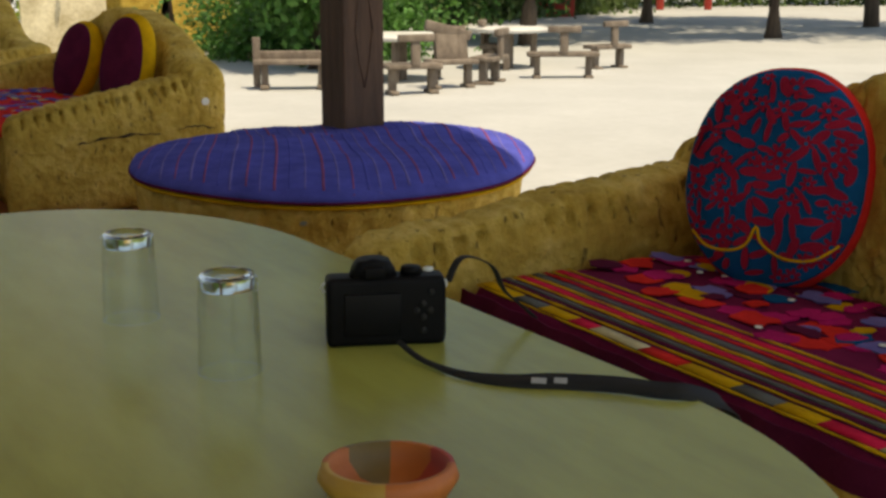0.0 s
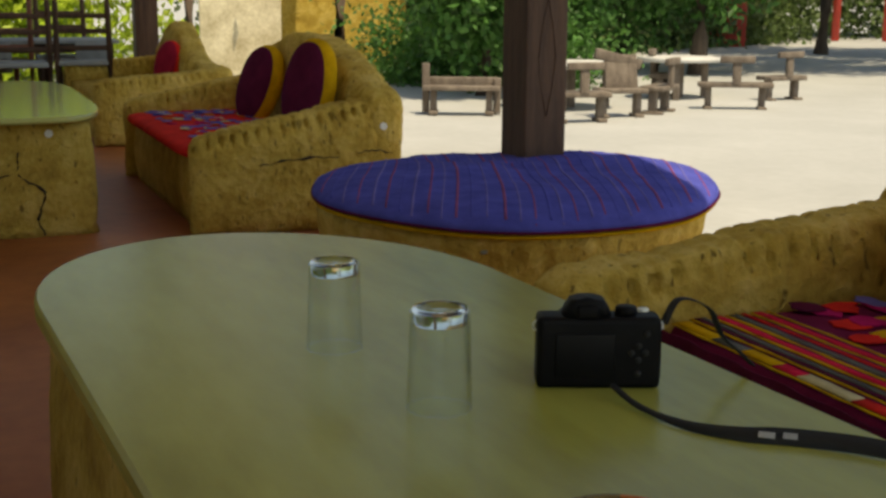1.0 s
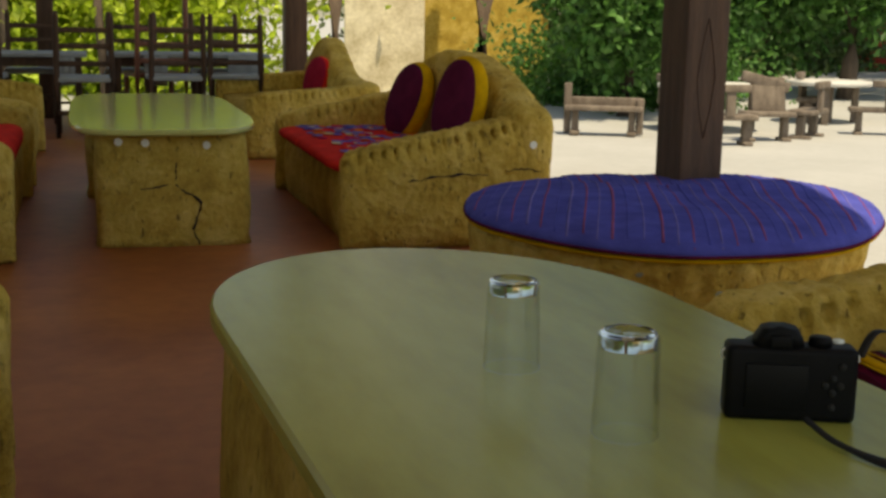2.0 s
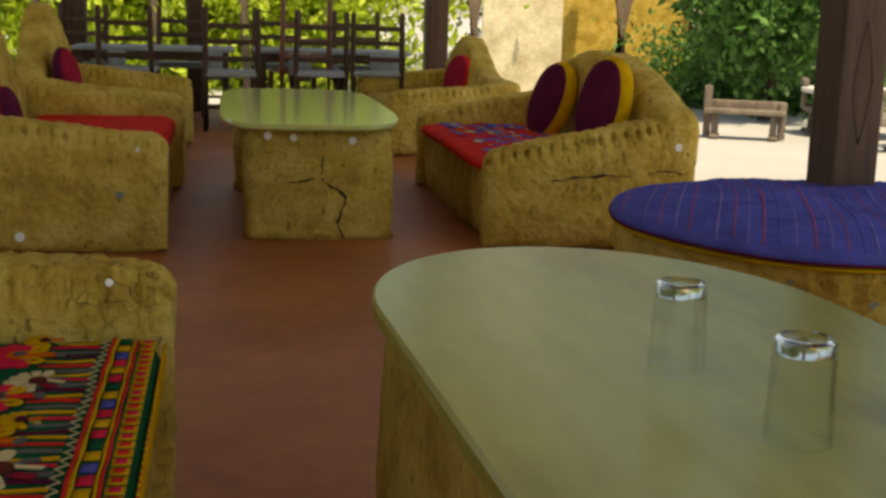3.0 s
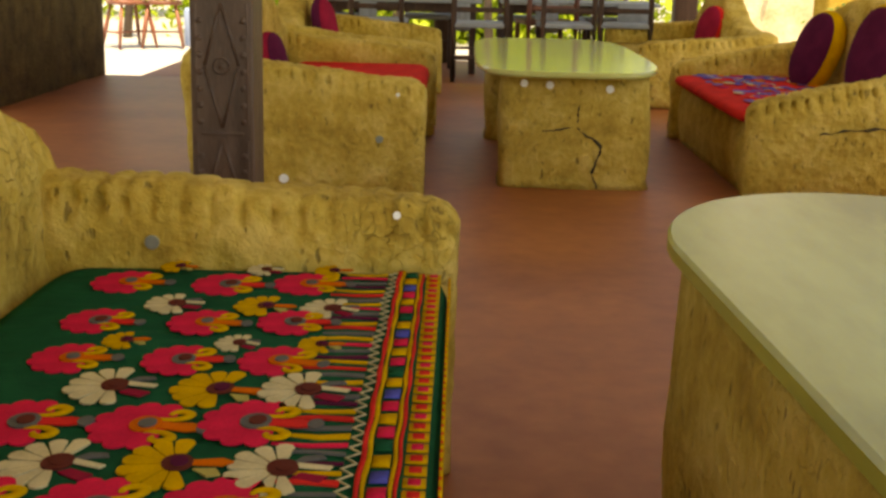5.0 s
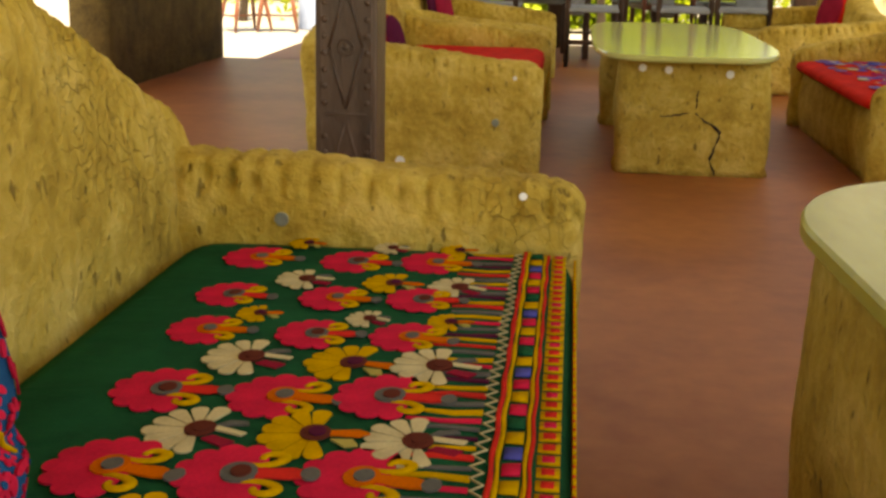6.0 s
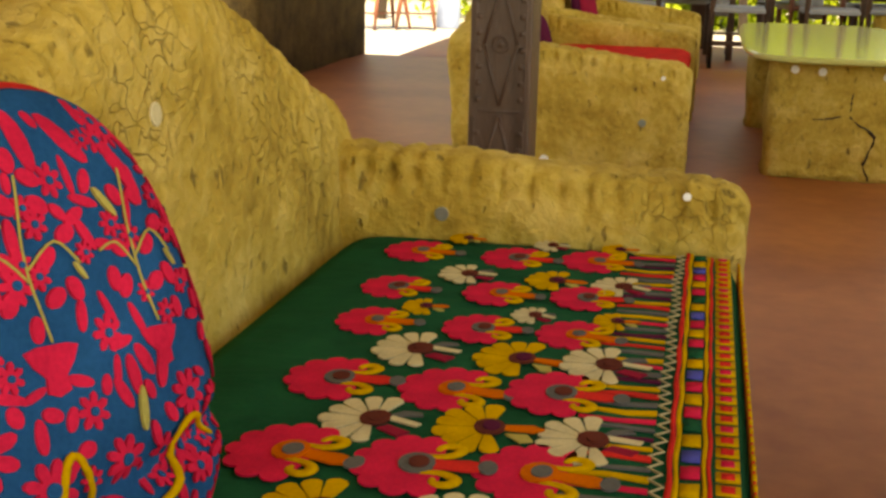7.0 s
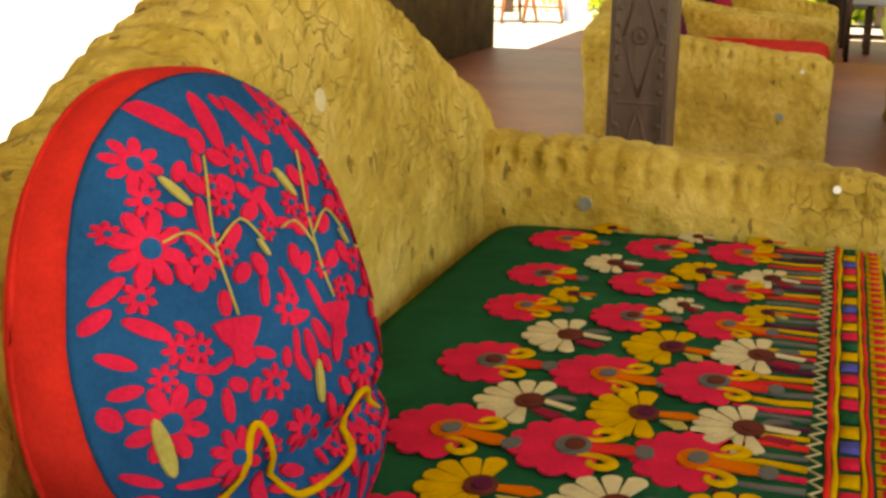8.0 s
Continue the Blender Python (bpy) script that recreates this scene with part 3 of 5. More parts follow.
PEACH = cloth("orange_thread", (0.62, 0.13, 0.01))
BROWN = cloth("brown_cloth", (0.13, 0.03, 0.02))
flower_shapes = {}
for nm, mt, rim, heart, count, plump in (("pink", PINK, PEACH, GREYC, 9, 1.04), ("pink_grey", PINK, GREYC, BROWN, 9, 1.04), ("cream", CREAM, BROWN, BROWN, 8, 0.88), ("yellow", YELLOW, BROWN, MAROON, 8, 0.94)):
    if nm.startswith("pink"):
        pieces = [("petals", flat(fan(0.058, 8, radians(58), radians(302), 0.15), TOP1), mt)]
    else:
        pieces = [("petals", petal_ring(0.008, 0.06, count, radians(70), radians(290), plump, 0.05), mt)]
    pieces.append(("heart", oval(0.003, 0, 0.017, 0.019, TOP1 + 0.0018), rim))
    pieces.append(("eye", oval(0.005, 0, 0.0095, 0.011, TOP1 + 0.0032), heart))
    if nm.startswith("pink"):
        pieces.append(("stem", flat([(0.014, -0.007), (0.05, -0.01), (0.062, -0.006), (0.062, 0.006), (0.05, 0.01), (0.014, 0.007)], TOP1 + 0.001), PEACH if nm == "pink" else RED))
        pieces.append(("stem_tip", oval(0.067, 0, 0.009, 0.012, TOP1 + 0.0012), GREYC))
    elif nm == "cream":
        pieces.append(("stem", flat([(0.016, 0.001), (0.052, -0.008), (0.056, -0.001), (0.02, 0.009)], TOP1 + 0.0015), CREAM))
        pieces.append(("leaf", flat([(0.012, 0.012), (0.026, 0.028), (0.046, 0.03), (0.05, 0.022), (0.034, 0.018), (0.02, 0.01)], TOP1), GREYC))
        pieces.append(("leaf", flat([(0.012, -0.02), (0.04, -0.034), (0.05, -0.02), (0.022, -0.01)], TOP1), CRIMSON))
    else:
        pieces.append(("stem", flat([(0.016, -0.004), (0.05, -0.008), (0.062, 0), (0.05, 0.008), (0.016, 0.005)], TOP1 + 0.0012), PEACH))
        pieces.append(("leaf", flat([(0.02, -0.012), (0.036, -0.03), (0.05, -0.026), (0.044, -0.012)], TOP1), OLIVE))
    flower_shapes[nm] = [(n_, mesh_of(b_, n_, m_, False)) for n_, b_, m_ in pieces]
loop_bm = bmesh.new()
for sy in (-1, 1):
    hook = [(0.024 + 0.016 * math.cos(a) + 0.004 * a, sy * (0.026 + 0.011 * math.sin(a)), TOP1 + 0.002) for a in (radians(-120 + 20 * k) for k in range(16))]
    tube(hook, 0.0058, 6, loop_bm, 0.35, [0.5 + 0.6 * math.sin(math.pi * k / 15) for k in range(16)])
LOOP = mesh_of(loop_bm, "loop", YELLOW)


def piece(name, me, parent, m=None):
    ob = new(name, me)
    ob.parent = parent
    if m is not None:
        ob.matrix_basis = m
    return ob


def flower(a, b, kind, size=1.0):
    """a and b in the layout; the mattress starts at (-0.785, 0.58)."""
    m = pose((a + 0.785) / 0.978 + 0.012, b - 0.58, random.choice((0.0, 0.0007, 0.0014, 0.0021)), 0, 0, random.uniform(-11, 11)) @ Matrix.Scale(size * 0.96, 4, (1, 0, 0)) @ Matrix.Scale(size * 1.08, 4, (0, 1, 0))
    shapes = flower_shapes[kind]
    f = piece(shapes[0][0].replace("petals", "flower"), shapes[0][1], mat1, m)
    for n_, me_ in shapes[1:]:
        piece(n_, me_, f)
    if kind.startswith("pink"):
        piece("loop", LOOP, f)


# rows of pink flowers, with cream and yellow ones set between them
for row, b in enumerate((1.812, 1.62, 1.472, 1.275, 1.085, 0.895, 0.705)):
    for col, a in enumerate((-0.667 + 0.069 * (1.812 - b), -0.528 + 0.03 * (1.812 - b), -0.418 + 0.02 * (1.812 - b))):
        flower(a, b + 0.012 * (col == 2), "pink" if (row + col) % 2 == 0 else "pink_grey", (0.93, 0.84, 0.84, 0.98, 1.0, 1.0, 1.0)[row])
for b, kinds, cols in ((1.897, "ycy", (-0.614, -0.489, -0.391)), (1.7, "cyc", (-0.576, -0.46, -0.374)), (1.545, "ycy", (-0.6, -0.467, -0.37)), (1.383, "cyc", (-0.571, -0.46, -0.368)), (1.18, "cyc", (-0.567, -0.46, -0.366)), (0.985, "ycy", (-0.56, -0.452, -0.36)), (0.8, "cyc", (-0.555, -0.45, -0.36))):
    for kind, a in zip(kinds, cols):
        flower(a, b, "cream" if kind == "c" else "yellow", 0.5 if b > 1.89 or b == 1.545 else (0.72 if b == 1.7 else 0.9))

order = (PINK, YELLOW, GREYC, RED, YELLOW, MAROON, GREYC)
for k in range(58):
    b = 0.04 + k * 0.0222
    bend = random.uniform(-0.006, 0.006)
    x0, x1 = 0.425 + random.uniform(-0.01, 0.012), 0.497
    w = random.uniform(0.003, 0.0058)
    part("embroidered_spike", flat([(x0, b - w * 0.5), ((x0 + x1) / 2, b - w + bend), (x1, b - w), (x1, b + w), ((x0 + x1) / 2, b + w * 0.7 + bend), (x0, b + w * 0.4)], TOP1 - 0.0005), order[k % 7], mat1, "", False)
zig = [(0.503 + (0.006 if i % 2 else -0.006) + 0.0025 * math.sin(i * 0.4), 0.03 + i * 0.0125, TOP1 + 0.0008) for i in range(104)]
part("zigzag_stitch", tube(zig, 0.0016, 5, None, 0.6), CREAM, mat1, "cream zigzag stitching")
for x0, x1, mt in ((0.511, 0.516, RED), (0.5165, 0.521, YELLOW), (0.541, 0.545, YELLOW), (0.5455, 0.5495, RED)):
    bm_ = bmesh.new()
    zz = TOP1 - (0.0 if x0 < 0.53 else 0.004)
    pts0 = [(x0 + 0.001 * math.sin(k * 1.3), 0.03 + 0.02 * k) for k in range(66)]
    pts1 = [(x1 + 0.001 * math.sin(k * 1.1), 0.03 + 0.02 * k) for k in range(66)]
    loft([[(xa, ya, zz), (xb, yb, zz), (xb, yb, zz + 0.0018), (xa, ya, zz + 0.0018)] for (xa, ya), (xb, yb) in zip(pts0, pts1)], bm_)
    part("border_line", bm_, mt, mat1)
for k in range(36):
    y = 0.035 + 0.0362 * k
    part("border_block", flat([(0.5225, y + 0.003), (0.5395, y + random.uniform(0, 0.006)), (0.5395, y + 0.03), (0.5225, y + 0.027)], TOP1 - 0.0025), (PINK, YELLOW, PINK, PURPLE, YELLOW, GREEN)[k % 6], mat1)
for k in range(48):
    y = 0.035 + 0.0271 * k
    part("border_block", flat([(0.553, y + 0.002), (0.574, y + 0.002), (0.574, y + 0.022), (0.553, y + 0.022)], 0.0392), YELLOW, mat1)
    part("border_block", flat([(0.5575, y + 0.006), (0.5695, y + 0.006), (0.5695, y + 0.018), (0.5575, y + 0.018)], 0.0405), (RED, RED, PINK)[k % 3], mat1)
rungs = bmesh.new()
for k in range(60):
    y = 0.035 + 0.0217 * k
    for zz in (0.036, 0.024, 0.012):
        box(0.004, 0.009, 0.009, (0.587, y, zz - 0.002), 0.001, rungs, segments=1)
tagged(part("edge_stitching", rungs, YELLOW, mat1), kind="stuff")
edge = bmesh.new()
for k in range(60):
    box(0.003, 0.007, 0.034, (0.5865, 0.046 + 0.0217 * k, 0.02), 0.001, edge, segments=1)
tagged(part("edge_fringe", edge, RED, mat1), kind="stuff")


# ---- bands of the striped mattress: x is the way from the back to the front edge ----
TOP4 = 0.0535
def band(parent, x0, x1, y0, y1, z, mt, name="woven_band", step=0.03, wob=0.002):
    bm_ = bmesh.new()
    n = max(1, int((y1 - y0) / step))
    ys = [y0 + (y1 - y0) * k / n for k in range(n + 1)]
    w0 = [x0 + random.uniform(-wob, wob) for _ in ys]
    w1 = [x1 + random.uniform(-wob, wob) for _ in ys]
    loft([[(a, y_, z), (b, y_, z), (b, y_, z + 0.0018), (a, y_, z + 0.0018)] for a, b, y_ in zip(w0, w1, ys)], bm_)
    return part(name, bm_, mt, parent)


for x0, x1, mt in ((0.532, 0.537, YELLOW), (0.495, 0.5, YELLOW), (0.482, 0.492, MAROON), (0.468, 0.479, GREYC), (0.455, 0.46, YELLOW), (0.436, 0.452, PINK), (0.424, 0.43, YELLOW), (0.405, 0.42, GREYC), (0.39, 0.396, RED), (0.375, 0.38, YELLOW), (0.355, 0.371, PINK), (0.34, 0.346, YELLOW)):
    band(mat4, x0, x1, 0.03, 1.33, TOP4 - (0.004 if x0 > 0.5 else 0.0), mt)
y = 0.03
k = 0
while y < 1.3:
    step = random.uniform(0.05, 0.13)
    band(mat4, 0.503, 0.529, y, min(1.33, y + step), TOP4 - 0.003, (YELLOW, GREYC, YELLOW, PINK, CREAM, RED)[k % 6], "woven_block", 0.03, 0.001)
    y += step + 0.002
    k += 1
for k in range(170):
    x, y, w, h = random.uniform(0.03, 0.32), random.uniform(0.04, 1.3), random.uniform(0.014, 0.035), random.uniform(0.014, 0.045)
    bm_ = flat([(x + w * sq(a, 0.7)[0] * random.uniform(0.6, 1.1), y + h * sq(a, 0.7)[1] * random.uniform(0.6, 1.1)) for a in (j * math.pi / 6 for j in range(12))], TOP4 - 0.0004 + 0.00003 * k)
    part("cloth_patch", bm_, random.choice((MAGENTA, MAGENTA, MAGENTA, RED, LILAC, YELLOW, YELLOW, MAROON, BLUE)), mat4, "", False)
for k in range(16):
    part("sewn_mirror", disc(0.006, 0.002, 10, None, Matrix.Translation((random.uniform(0.05, 0.33), random.uniform(0.05, 1.2), TOP4 + 0.005))), SKY_GLINT, mat4)
fringe = thing("valance", "dark hanging cloth edge with yellow tassels below the mattress", "cloth", lay(1.515, 1.72, 0.285, 180) @ Matrix.Scale(0.935, 4, (1, 0, 0)))
folds = [(0.01 + 0.02 * k, 0.004 * math.sin(k * 1.1)) for k in range(69)]
fr = loft([[(0.549 + d, y, 0.042), (0.553 + d, y, 0.042), (0.57 + d * 2, y, -0.1), (0.566 + d * 2, y, -0.1)] for y, d in folds])
part("hanging_cloth", fr, MAROON, fringe)
for k in range(24):
    part("tassel", tube([(0.572, 0.06 + 0.054 * k, -0.085), (0.575, 0.06 + 0.054 * k, -0.14)], 0.004, 6, None, 1, [0.6, 1.3]), YELLOW, fringe)

# violet stripes of the round cushion
STRIPE_SEED = random.Random(4)
for k in range(34):
    x = -0.56 + 0.034 * k + STRIPE_SEED.uniform(-0.005, 0.005)
    pts = []
    for j in range(49):
        y = -0.62 + 1.24 * j / 48
        xx = x - 0.16 * (y + 0.1) + 0.012 * math.sin(5 * y + k * 0.2)
        a = math.atan2(y / 0.61, xx / 0.565)
        if math.hypot(xx / 0.565, y / 0.61) < 0.99 * wob(a):
            pts.append((xx, y, 0.0305 + 0.008 * math.sin(2 * a + 0.6) + pad_top(xx, y)))
    if len(pts) > 8:
        part("stripe", tube(pts, (0.0034, 0.0024, 0.002)[k % 3], 6, None, 0.35), (ROSE, LILAC, ROSE, PURPLE, LILAC)[k % 5], cush)
for k, mt in ((0, MAROON), (1, YELLOW)):
    ring = [(x, y, z) for x, y, z in pad_ring(1.0 - 0.012 * k, 0.027 - 0.012 * k, True)]
    part("piping", tube(ring + ring[:1], 0.004, 6), mt, cush)


# ---- prints on the teal cushions ----
def print_shapes(root, w, h, t, seed, mt, count, small=1.0, shift=0.0, motifs=()):
    rnd = random.Random(seed)
    def inside(y, z):
        r = (abs(2 * y / w) ** 2.5 + abs(2 * (z - h / 2) / h) ** 2.5) ** 0.4
        k = min(1.0, 0.92 / max(r, 0.01))
        return y * k, h / 2 + (z - h / 2) * k
    def put(outline, mat, name, lift=0.0065):
        outline = [inside(y, z) for y, z in outline]
        pts = [(bulge(y, z, w, h, t) + lift, y + shift, z) for y, z in outline]
        rings = [[Vector(p) - Vector((0.003, 0, 0)) for p in pts], [Vector(p) for p in pts]]
        my, mz = sum(p[0] for p in outline) / len(outline), sum(p[1] for p in outline) / len(outline)
        for f in (0.66, 0.33, 0.08):
            inner = [(my + (y - my) * f, mz + (z - mz) * f) for y, z in outline]
            rings.append([Vector((bulge(y, z, w, h, t) + lift, y + shift, z)) for y, z in inner])
        part(name, loft(rings), mat, root, "", False)
    def leaf(y, z, ln, wd, turn, mat=mt, name="printed_leaf", lift=0.0065):
        ca, sa = math.cos(turn), math.sin(turn)
        put([(y + ca * ln * math.cos(a) - sa * wd * math.sin(a), z + sa * ln * math.cos(a) + ca * wd * math.sin(a)) for a in (j * math.pi / 6 for j in range(12))], mat, name, lift)
    def petalled(y, z, rad, n=8):
        put([(y + rad * (0.42 + 0.58 * abs(math.sin(n * a / 2)) ** 0.8) * math.cos(a), z + rad * (0.42 + 0.58 * abs(math.sin(n * a / 2)) ** 0.8) * math.sin(a)) for a in (2 * math.pi * j / (n * 6) for j in range(n * 6))], mt, "printed_flower")
        leaf(y, z, rad * 0.27, rad * 0.27, 0, BLUE, "flower_eye", 0.008)
    taken = []
    for what, y, z, size, turn in motifs:
        taken.append((y, z))
        if what == "flower":
            petalled(y, z, size)
            taken.extend((y + 0.75 * size * math.cos(a), z + 0.75 * size * math.sin(a)) for a in (0, 1.05, 2.1, 3.14, 4.2, 5.25))
        elif what == "leaf":
            leaf(y, z, size, size * 0.33, radians(turn))
            taken.extend((y + d * size * math.cos(radians(turn)), z + d * size * math.sin(radians(turn))) for d in (-0.6, 0.6))
        elif what == "berry":
            leaf(y, z, size, size * 0.66, radians(turn))
        elif what == "bud":
            leaf(y, z, size, size * 0.22, radians(turn), OLIVE, "embroidered_bud", 0.0085)
        else:
            put([(y - size, z + 0.5 * size), (y - 0.5 * size, z + 0.62 * size), (y + 0.6 * size, z + 0.6 * size), (y + size, z + 0.5 * size), (y + 0.75 * size, z + 0.05 * size), (y + 0.4 * size, z - 0.3 * size), (y + 0.45 * size, z - 0.75 * size), (y, z - 0.9 * size), (y - 0.4 * size, z - 0.75 * size), (y - 0.35 * size, z - 0.3 * size), (y - 0.75 * size, z + 0.05 * size)], mt, "printed_vase")
            taken.extend((y + d * size, z + 0.3 * size) for d in (-0.6, 0.6))
    first = len(taken)
    tries = 0
    while len(taken) - first < count and tries < 4000:
        tries += 1
        y, z = rnd.uniform(-0.44, 0.44) * w, h / 2 + rnd.uniform(-0.44, 0.44) * h
        r = (abs(2 * y / w) ** 2.5 + abs(2 * (z - h / 2) / h) ** 2.5) ** 0.4
        if r > 0.89 or any((y - p) ** 2 + (z - q) ** 2 < (0.0185 * small) ** 2 for p, q in taken):
            continue
        taken.append((y, z))
        kind = rnd.random()
        if kind < 0.32:
            rad = rnd.uniform(0.012, 0.021) * small
            n = 7
            out = []
            for j in range(n * 4):
                a = 2 * math.pi * j / (n * 4)
                rr = rad * (0.45 + 0.55 * abs(math.sin(n * a / 2)))
                out.append((y + rr * math.cos(a), z + rr * math.sin(a)))
            put(out, mt, "printed_flower")
            put([(y + rad * 0.25 * math.cos(a), z + rad * 0.25 * math.sin(a)) for a in (j * math.pi / 4 for j in range(8))], BLUE, "flower_eye", 0.008)
        else:
            a0, ln, wd = rnd.uniform(0, math.pi), rnd.uniform(0.010, 0.022) * small, rnd.uniform(0.004, 0.008) * small
            ca, sa = math.cos(a0), math.sin(a0)
            put([(y + ca * ln * math.cos(a) - sa * wd * math.sin(a), z + sa * ln * math.cos(a) + ca * wd * math.sin(a)) for a in (j * math.pi / 6 for j in range(12))], mt, "printed_leaf")
    def line(points, mat, name, rad=0.003):
        soft = []
        for i in range(len(points) - 1):
            p0, p1, p2, p3 = (Vector(points[min(len(points) - 1, max(0, i + k))]) for k in (-1, 0, 1, 2))
            for u in (0.0, 0.25, 0.5, 0.75):
                soft.append(0.5 * (2 * p1 + (p2 - p0) * u + (2 * p0 - 5 * p1 + 4 * p2 - p3) * u * u + (3 * p1 - p0 - 3 * p2 + p3) * u ** 3))
        points = [tuple(p) for p in soft] + [points[-1]]
        part(name, tube([(bulge(y, z, w, h, t) + 0.007, y + shift, z) for y, z in points], rad, 6), mat, root)
    return line


motifs1 = [("flower", -0.125, 0.255, 0.031, 0), ("flower", -0.118, 0.31, 0.022, 0), ("flower", -0.08, 0.115, 0.024, 0), ("flower", -0.128, 0.145, 0.03, 0), ("flower", -0.012, 0.12, 0.02, 0), ("flower", 0.07, 0.15, 0.021, 0), ("flower", -0.07, 0.055, 0.022, 0), ("flower", 0.02, 0.035, 0.022, 0), ("flower", 0.085, 0.06, 0.02, 0)]
motifs1 += [("leaf", -0.045, 0.335, 0.026, 95), ("leaf", -0.085, 0.34, 0.028, -38), ("leaf", 0.0, 0.335, 0.028, -48), ("leaf", 0.055, 0.31, 0.026, -60), ("leaf", 0.105, 0.27, 0.024, -72), ("leaf", 0.125, 0.215, 0.024, 92), ("leaf", -0.135, 0.205, 0.018, -30), ("leaf", 0.125, 0.13, 0.02, 80)]
for y0, k in ((-0.065, 1.0), (0.045, 0.85)):
    motifs1.append(("vase", y0 + 0.004, 0.19, 0.026 * k, 0))
    for dy, z, turn in ((-0.024, 0.232, 60), (0.016, 0.232, 30), (0.014, 0.258, 40), (0.036, 0.272, 20), (0.016, 0.292, -30), (0.015, 0.31, -25), (-0.012, 0.294, 130), (-0.022, 0.258, 150), (-0.036, 0.238, 100), (0.036, 0.236, -60), (0.002, 0.322, 80)):
        motifs1.append(("berry", y0 + dy * k, z, 0.0105, turn))
    motifs1 += [("bud", y0 - 0.03 * k, 0.29, 0.016, -50), ("bud", y0 + 0.043 * k, 0.247, 0.009, -55)]
motifs1 += [("bud", -0.133, 0.13, 0.024, -75), ("bud", 0.012, 0.15, 0.018, 80)]
line1 = print_shapes(c1, 0.31, 0.365, 0.155, 11, PINK, 120, 0.66, 0.0, [(k, 0.9 * y + 0.012, z - 0.016, 0.84 * r, turn) for k, y, z, r, turn in motifs1])
line1([(-0.1, 0.05), (-0.08, 0.065), (-0.06, 0.075), (-0.048, 0.112), (-0.036, 0.112), (-0.022, 0.07), (-0.005, 0.062), (0.025, 0.068), (0.045, 0.08), (0.055, 0.108), (0.075, 0.118), (0.1, 0.1)], YELLOW, "couched_cord", 0.0028)
for y0, k in ((-0.065, 1.0), (0.045, 0.85)):
    y0 *= 0.9
    line1([(y0 + 0.016, 0.189), (y0 + 0.008, 0.224), (y0 + 0.007, 0.259), (y0 + 0.014, 0.296)], OLIVE, "embroidered_stem", 0.001)
    line1([(y0 + 0.008, 0.236), (y0 + 0.012 + 0.02 * k, 0.252), (y0 + 0.012 + 0.04 * k, 0.236)], OLIVE, "embroidered_stem", 0.001)
    line1([(y0 + 0.008, 0.227), (y0 + 0.012 - 0.024 * k, 0.246), (y0 + 0.012 - 0.045 * k, 0.242)], OLIVE, "embroidered_stem", 0.001)
part("piping", tube([(-0.012, 0.152 * sq(a, 0.9)[0], 0.1825 + 0.18 * sq(a, 0.9)[1]) for a in (k * math.pi / 40 for k in range(81))], 0.0035, 6), RED, c1)


def slump(root, h):
    """Let a cushion sag: narrower above, wider below, with a slanting crease near its foot."""
    for ob in root.children:
        for v in ob.data.vertices:
            y, z = v.co.y, v.co.z
            low = max(0.0, 1 - z / h)
            fold = z - (0.085 + 0.22 * y)
            if v.co.x > 0:
                v.co.x += 0.045 * low ** 2.5 - 0.014 * math.exp(-(fold / 0.011) ** 2)
            v.co.y = y * (0.865 + 0.2 * low ** 1.5) - 0.003 * (1 - low)
            v.co.x += 0.003 * noise.noise(Vector((y * 18, z * 18, 1.0)))


slump(c1, 0.365)
line4 = print_shapes(c4, 0.305, 0.365, 0.12, 23, CRIMSON, 130, 1.0)
line4([(-0.12, 0.085), (-0.09, 0.062), (-0.05, 0.058), (-0.02, 0.07), (-0.005, 0.1), (0.005, 0.075), (0.04, 0.055), (0.085, 0.058), (0.12, 0.085)], YELLOW, "couched_cord", 0.0025)


# ---- things on the marble table ----
def tumbler(m):
    root = thing("tumbler", "clear glass tumbler upside down on the marble table", "glass", m, "tumblers")
    wall = [(0.0335, 0.0), (0.0328, 0.03), (0.0315, 0.07), (0.0305, 0.1), (0.0285, 0.1), (0.0295, 0.07), (0.0308, 0.03), (0.0315, 0.0)]
    rings_ = []
    for q, (r, z) in enumerate(wall + wall[:1]):
        facet = 1.0 if q < 4 or q == 8 else 0.0
        ring_ = []
        for k in range(48):
            a = k * math.pi / 24
            d = (a % (math.pi / 5)) - math.pi / 10
            rr = r * (1 - facet * 0.5 * (1 - math.cos(math.pi / 10) / math.cos(d)) * (1 if 0 < q < 4 else 0.4))
            ring_.append((rr * math.cos(a), rr * math.sin(a), z))
        rings_.append(ring_)
    part("vessel", loft(rings_, None, False), glass, root, "", False).visible_shadow = False
    turned = [[(r * math.cos(k * math.pi / 16), r * math.sin(k * math.pi / 16), z) for k in range(32)] for r, z in ((0.028, 0.088), (0.0283, 0.1), (0.0275, 0.104), (0.022, 0.1045), (0.02, 0.102), (0.006, 0.101))]
    part("base", loft(turned), thick_glass, root, "thick clear glass base").visible_shadow = False
    return root


TZ = 0.4602
tumbler(pose(-0.345, 1.335, TZ) @ Matrix.Scale(0.93, 4))
tumbler(pose(-0.205, 1.15, TZ) @ Matrix.Scale(0.93, 4))

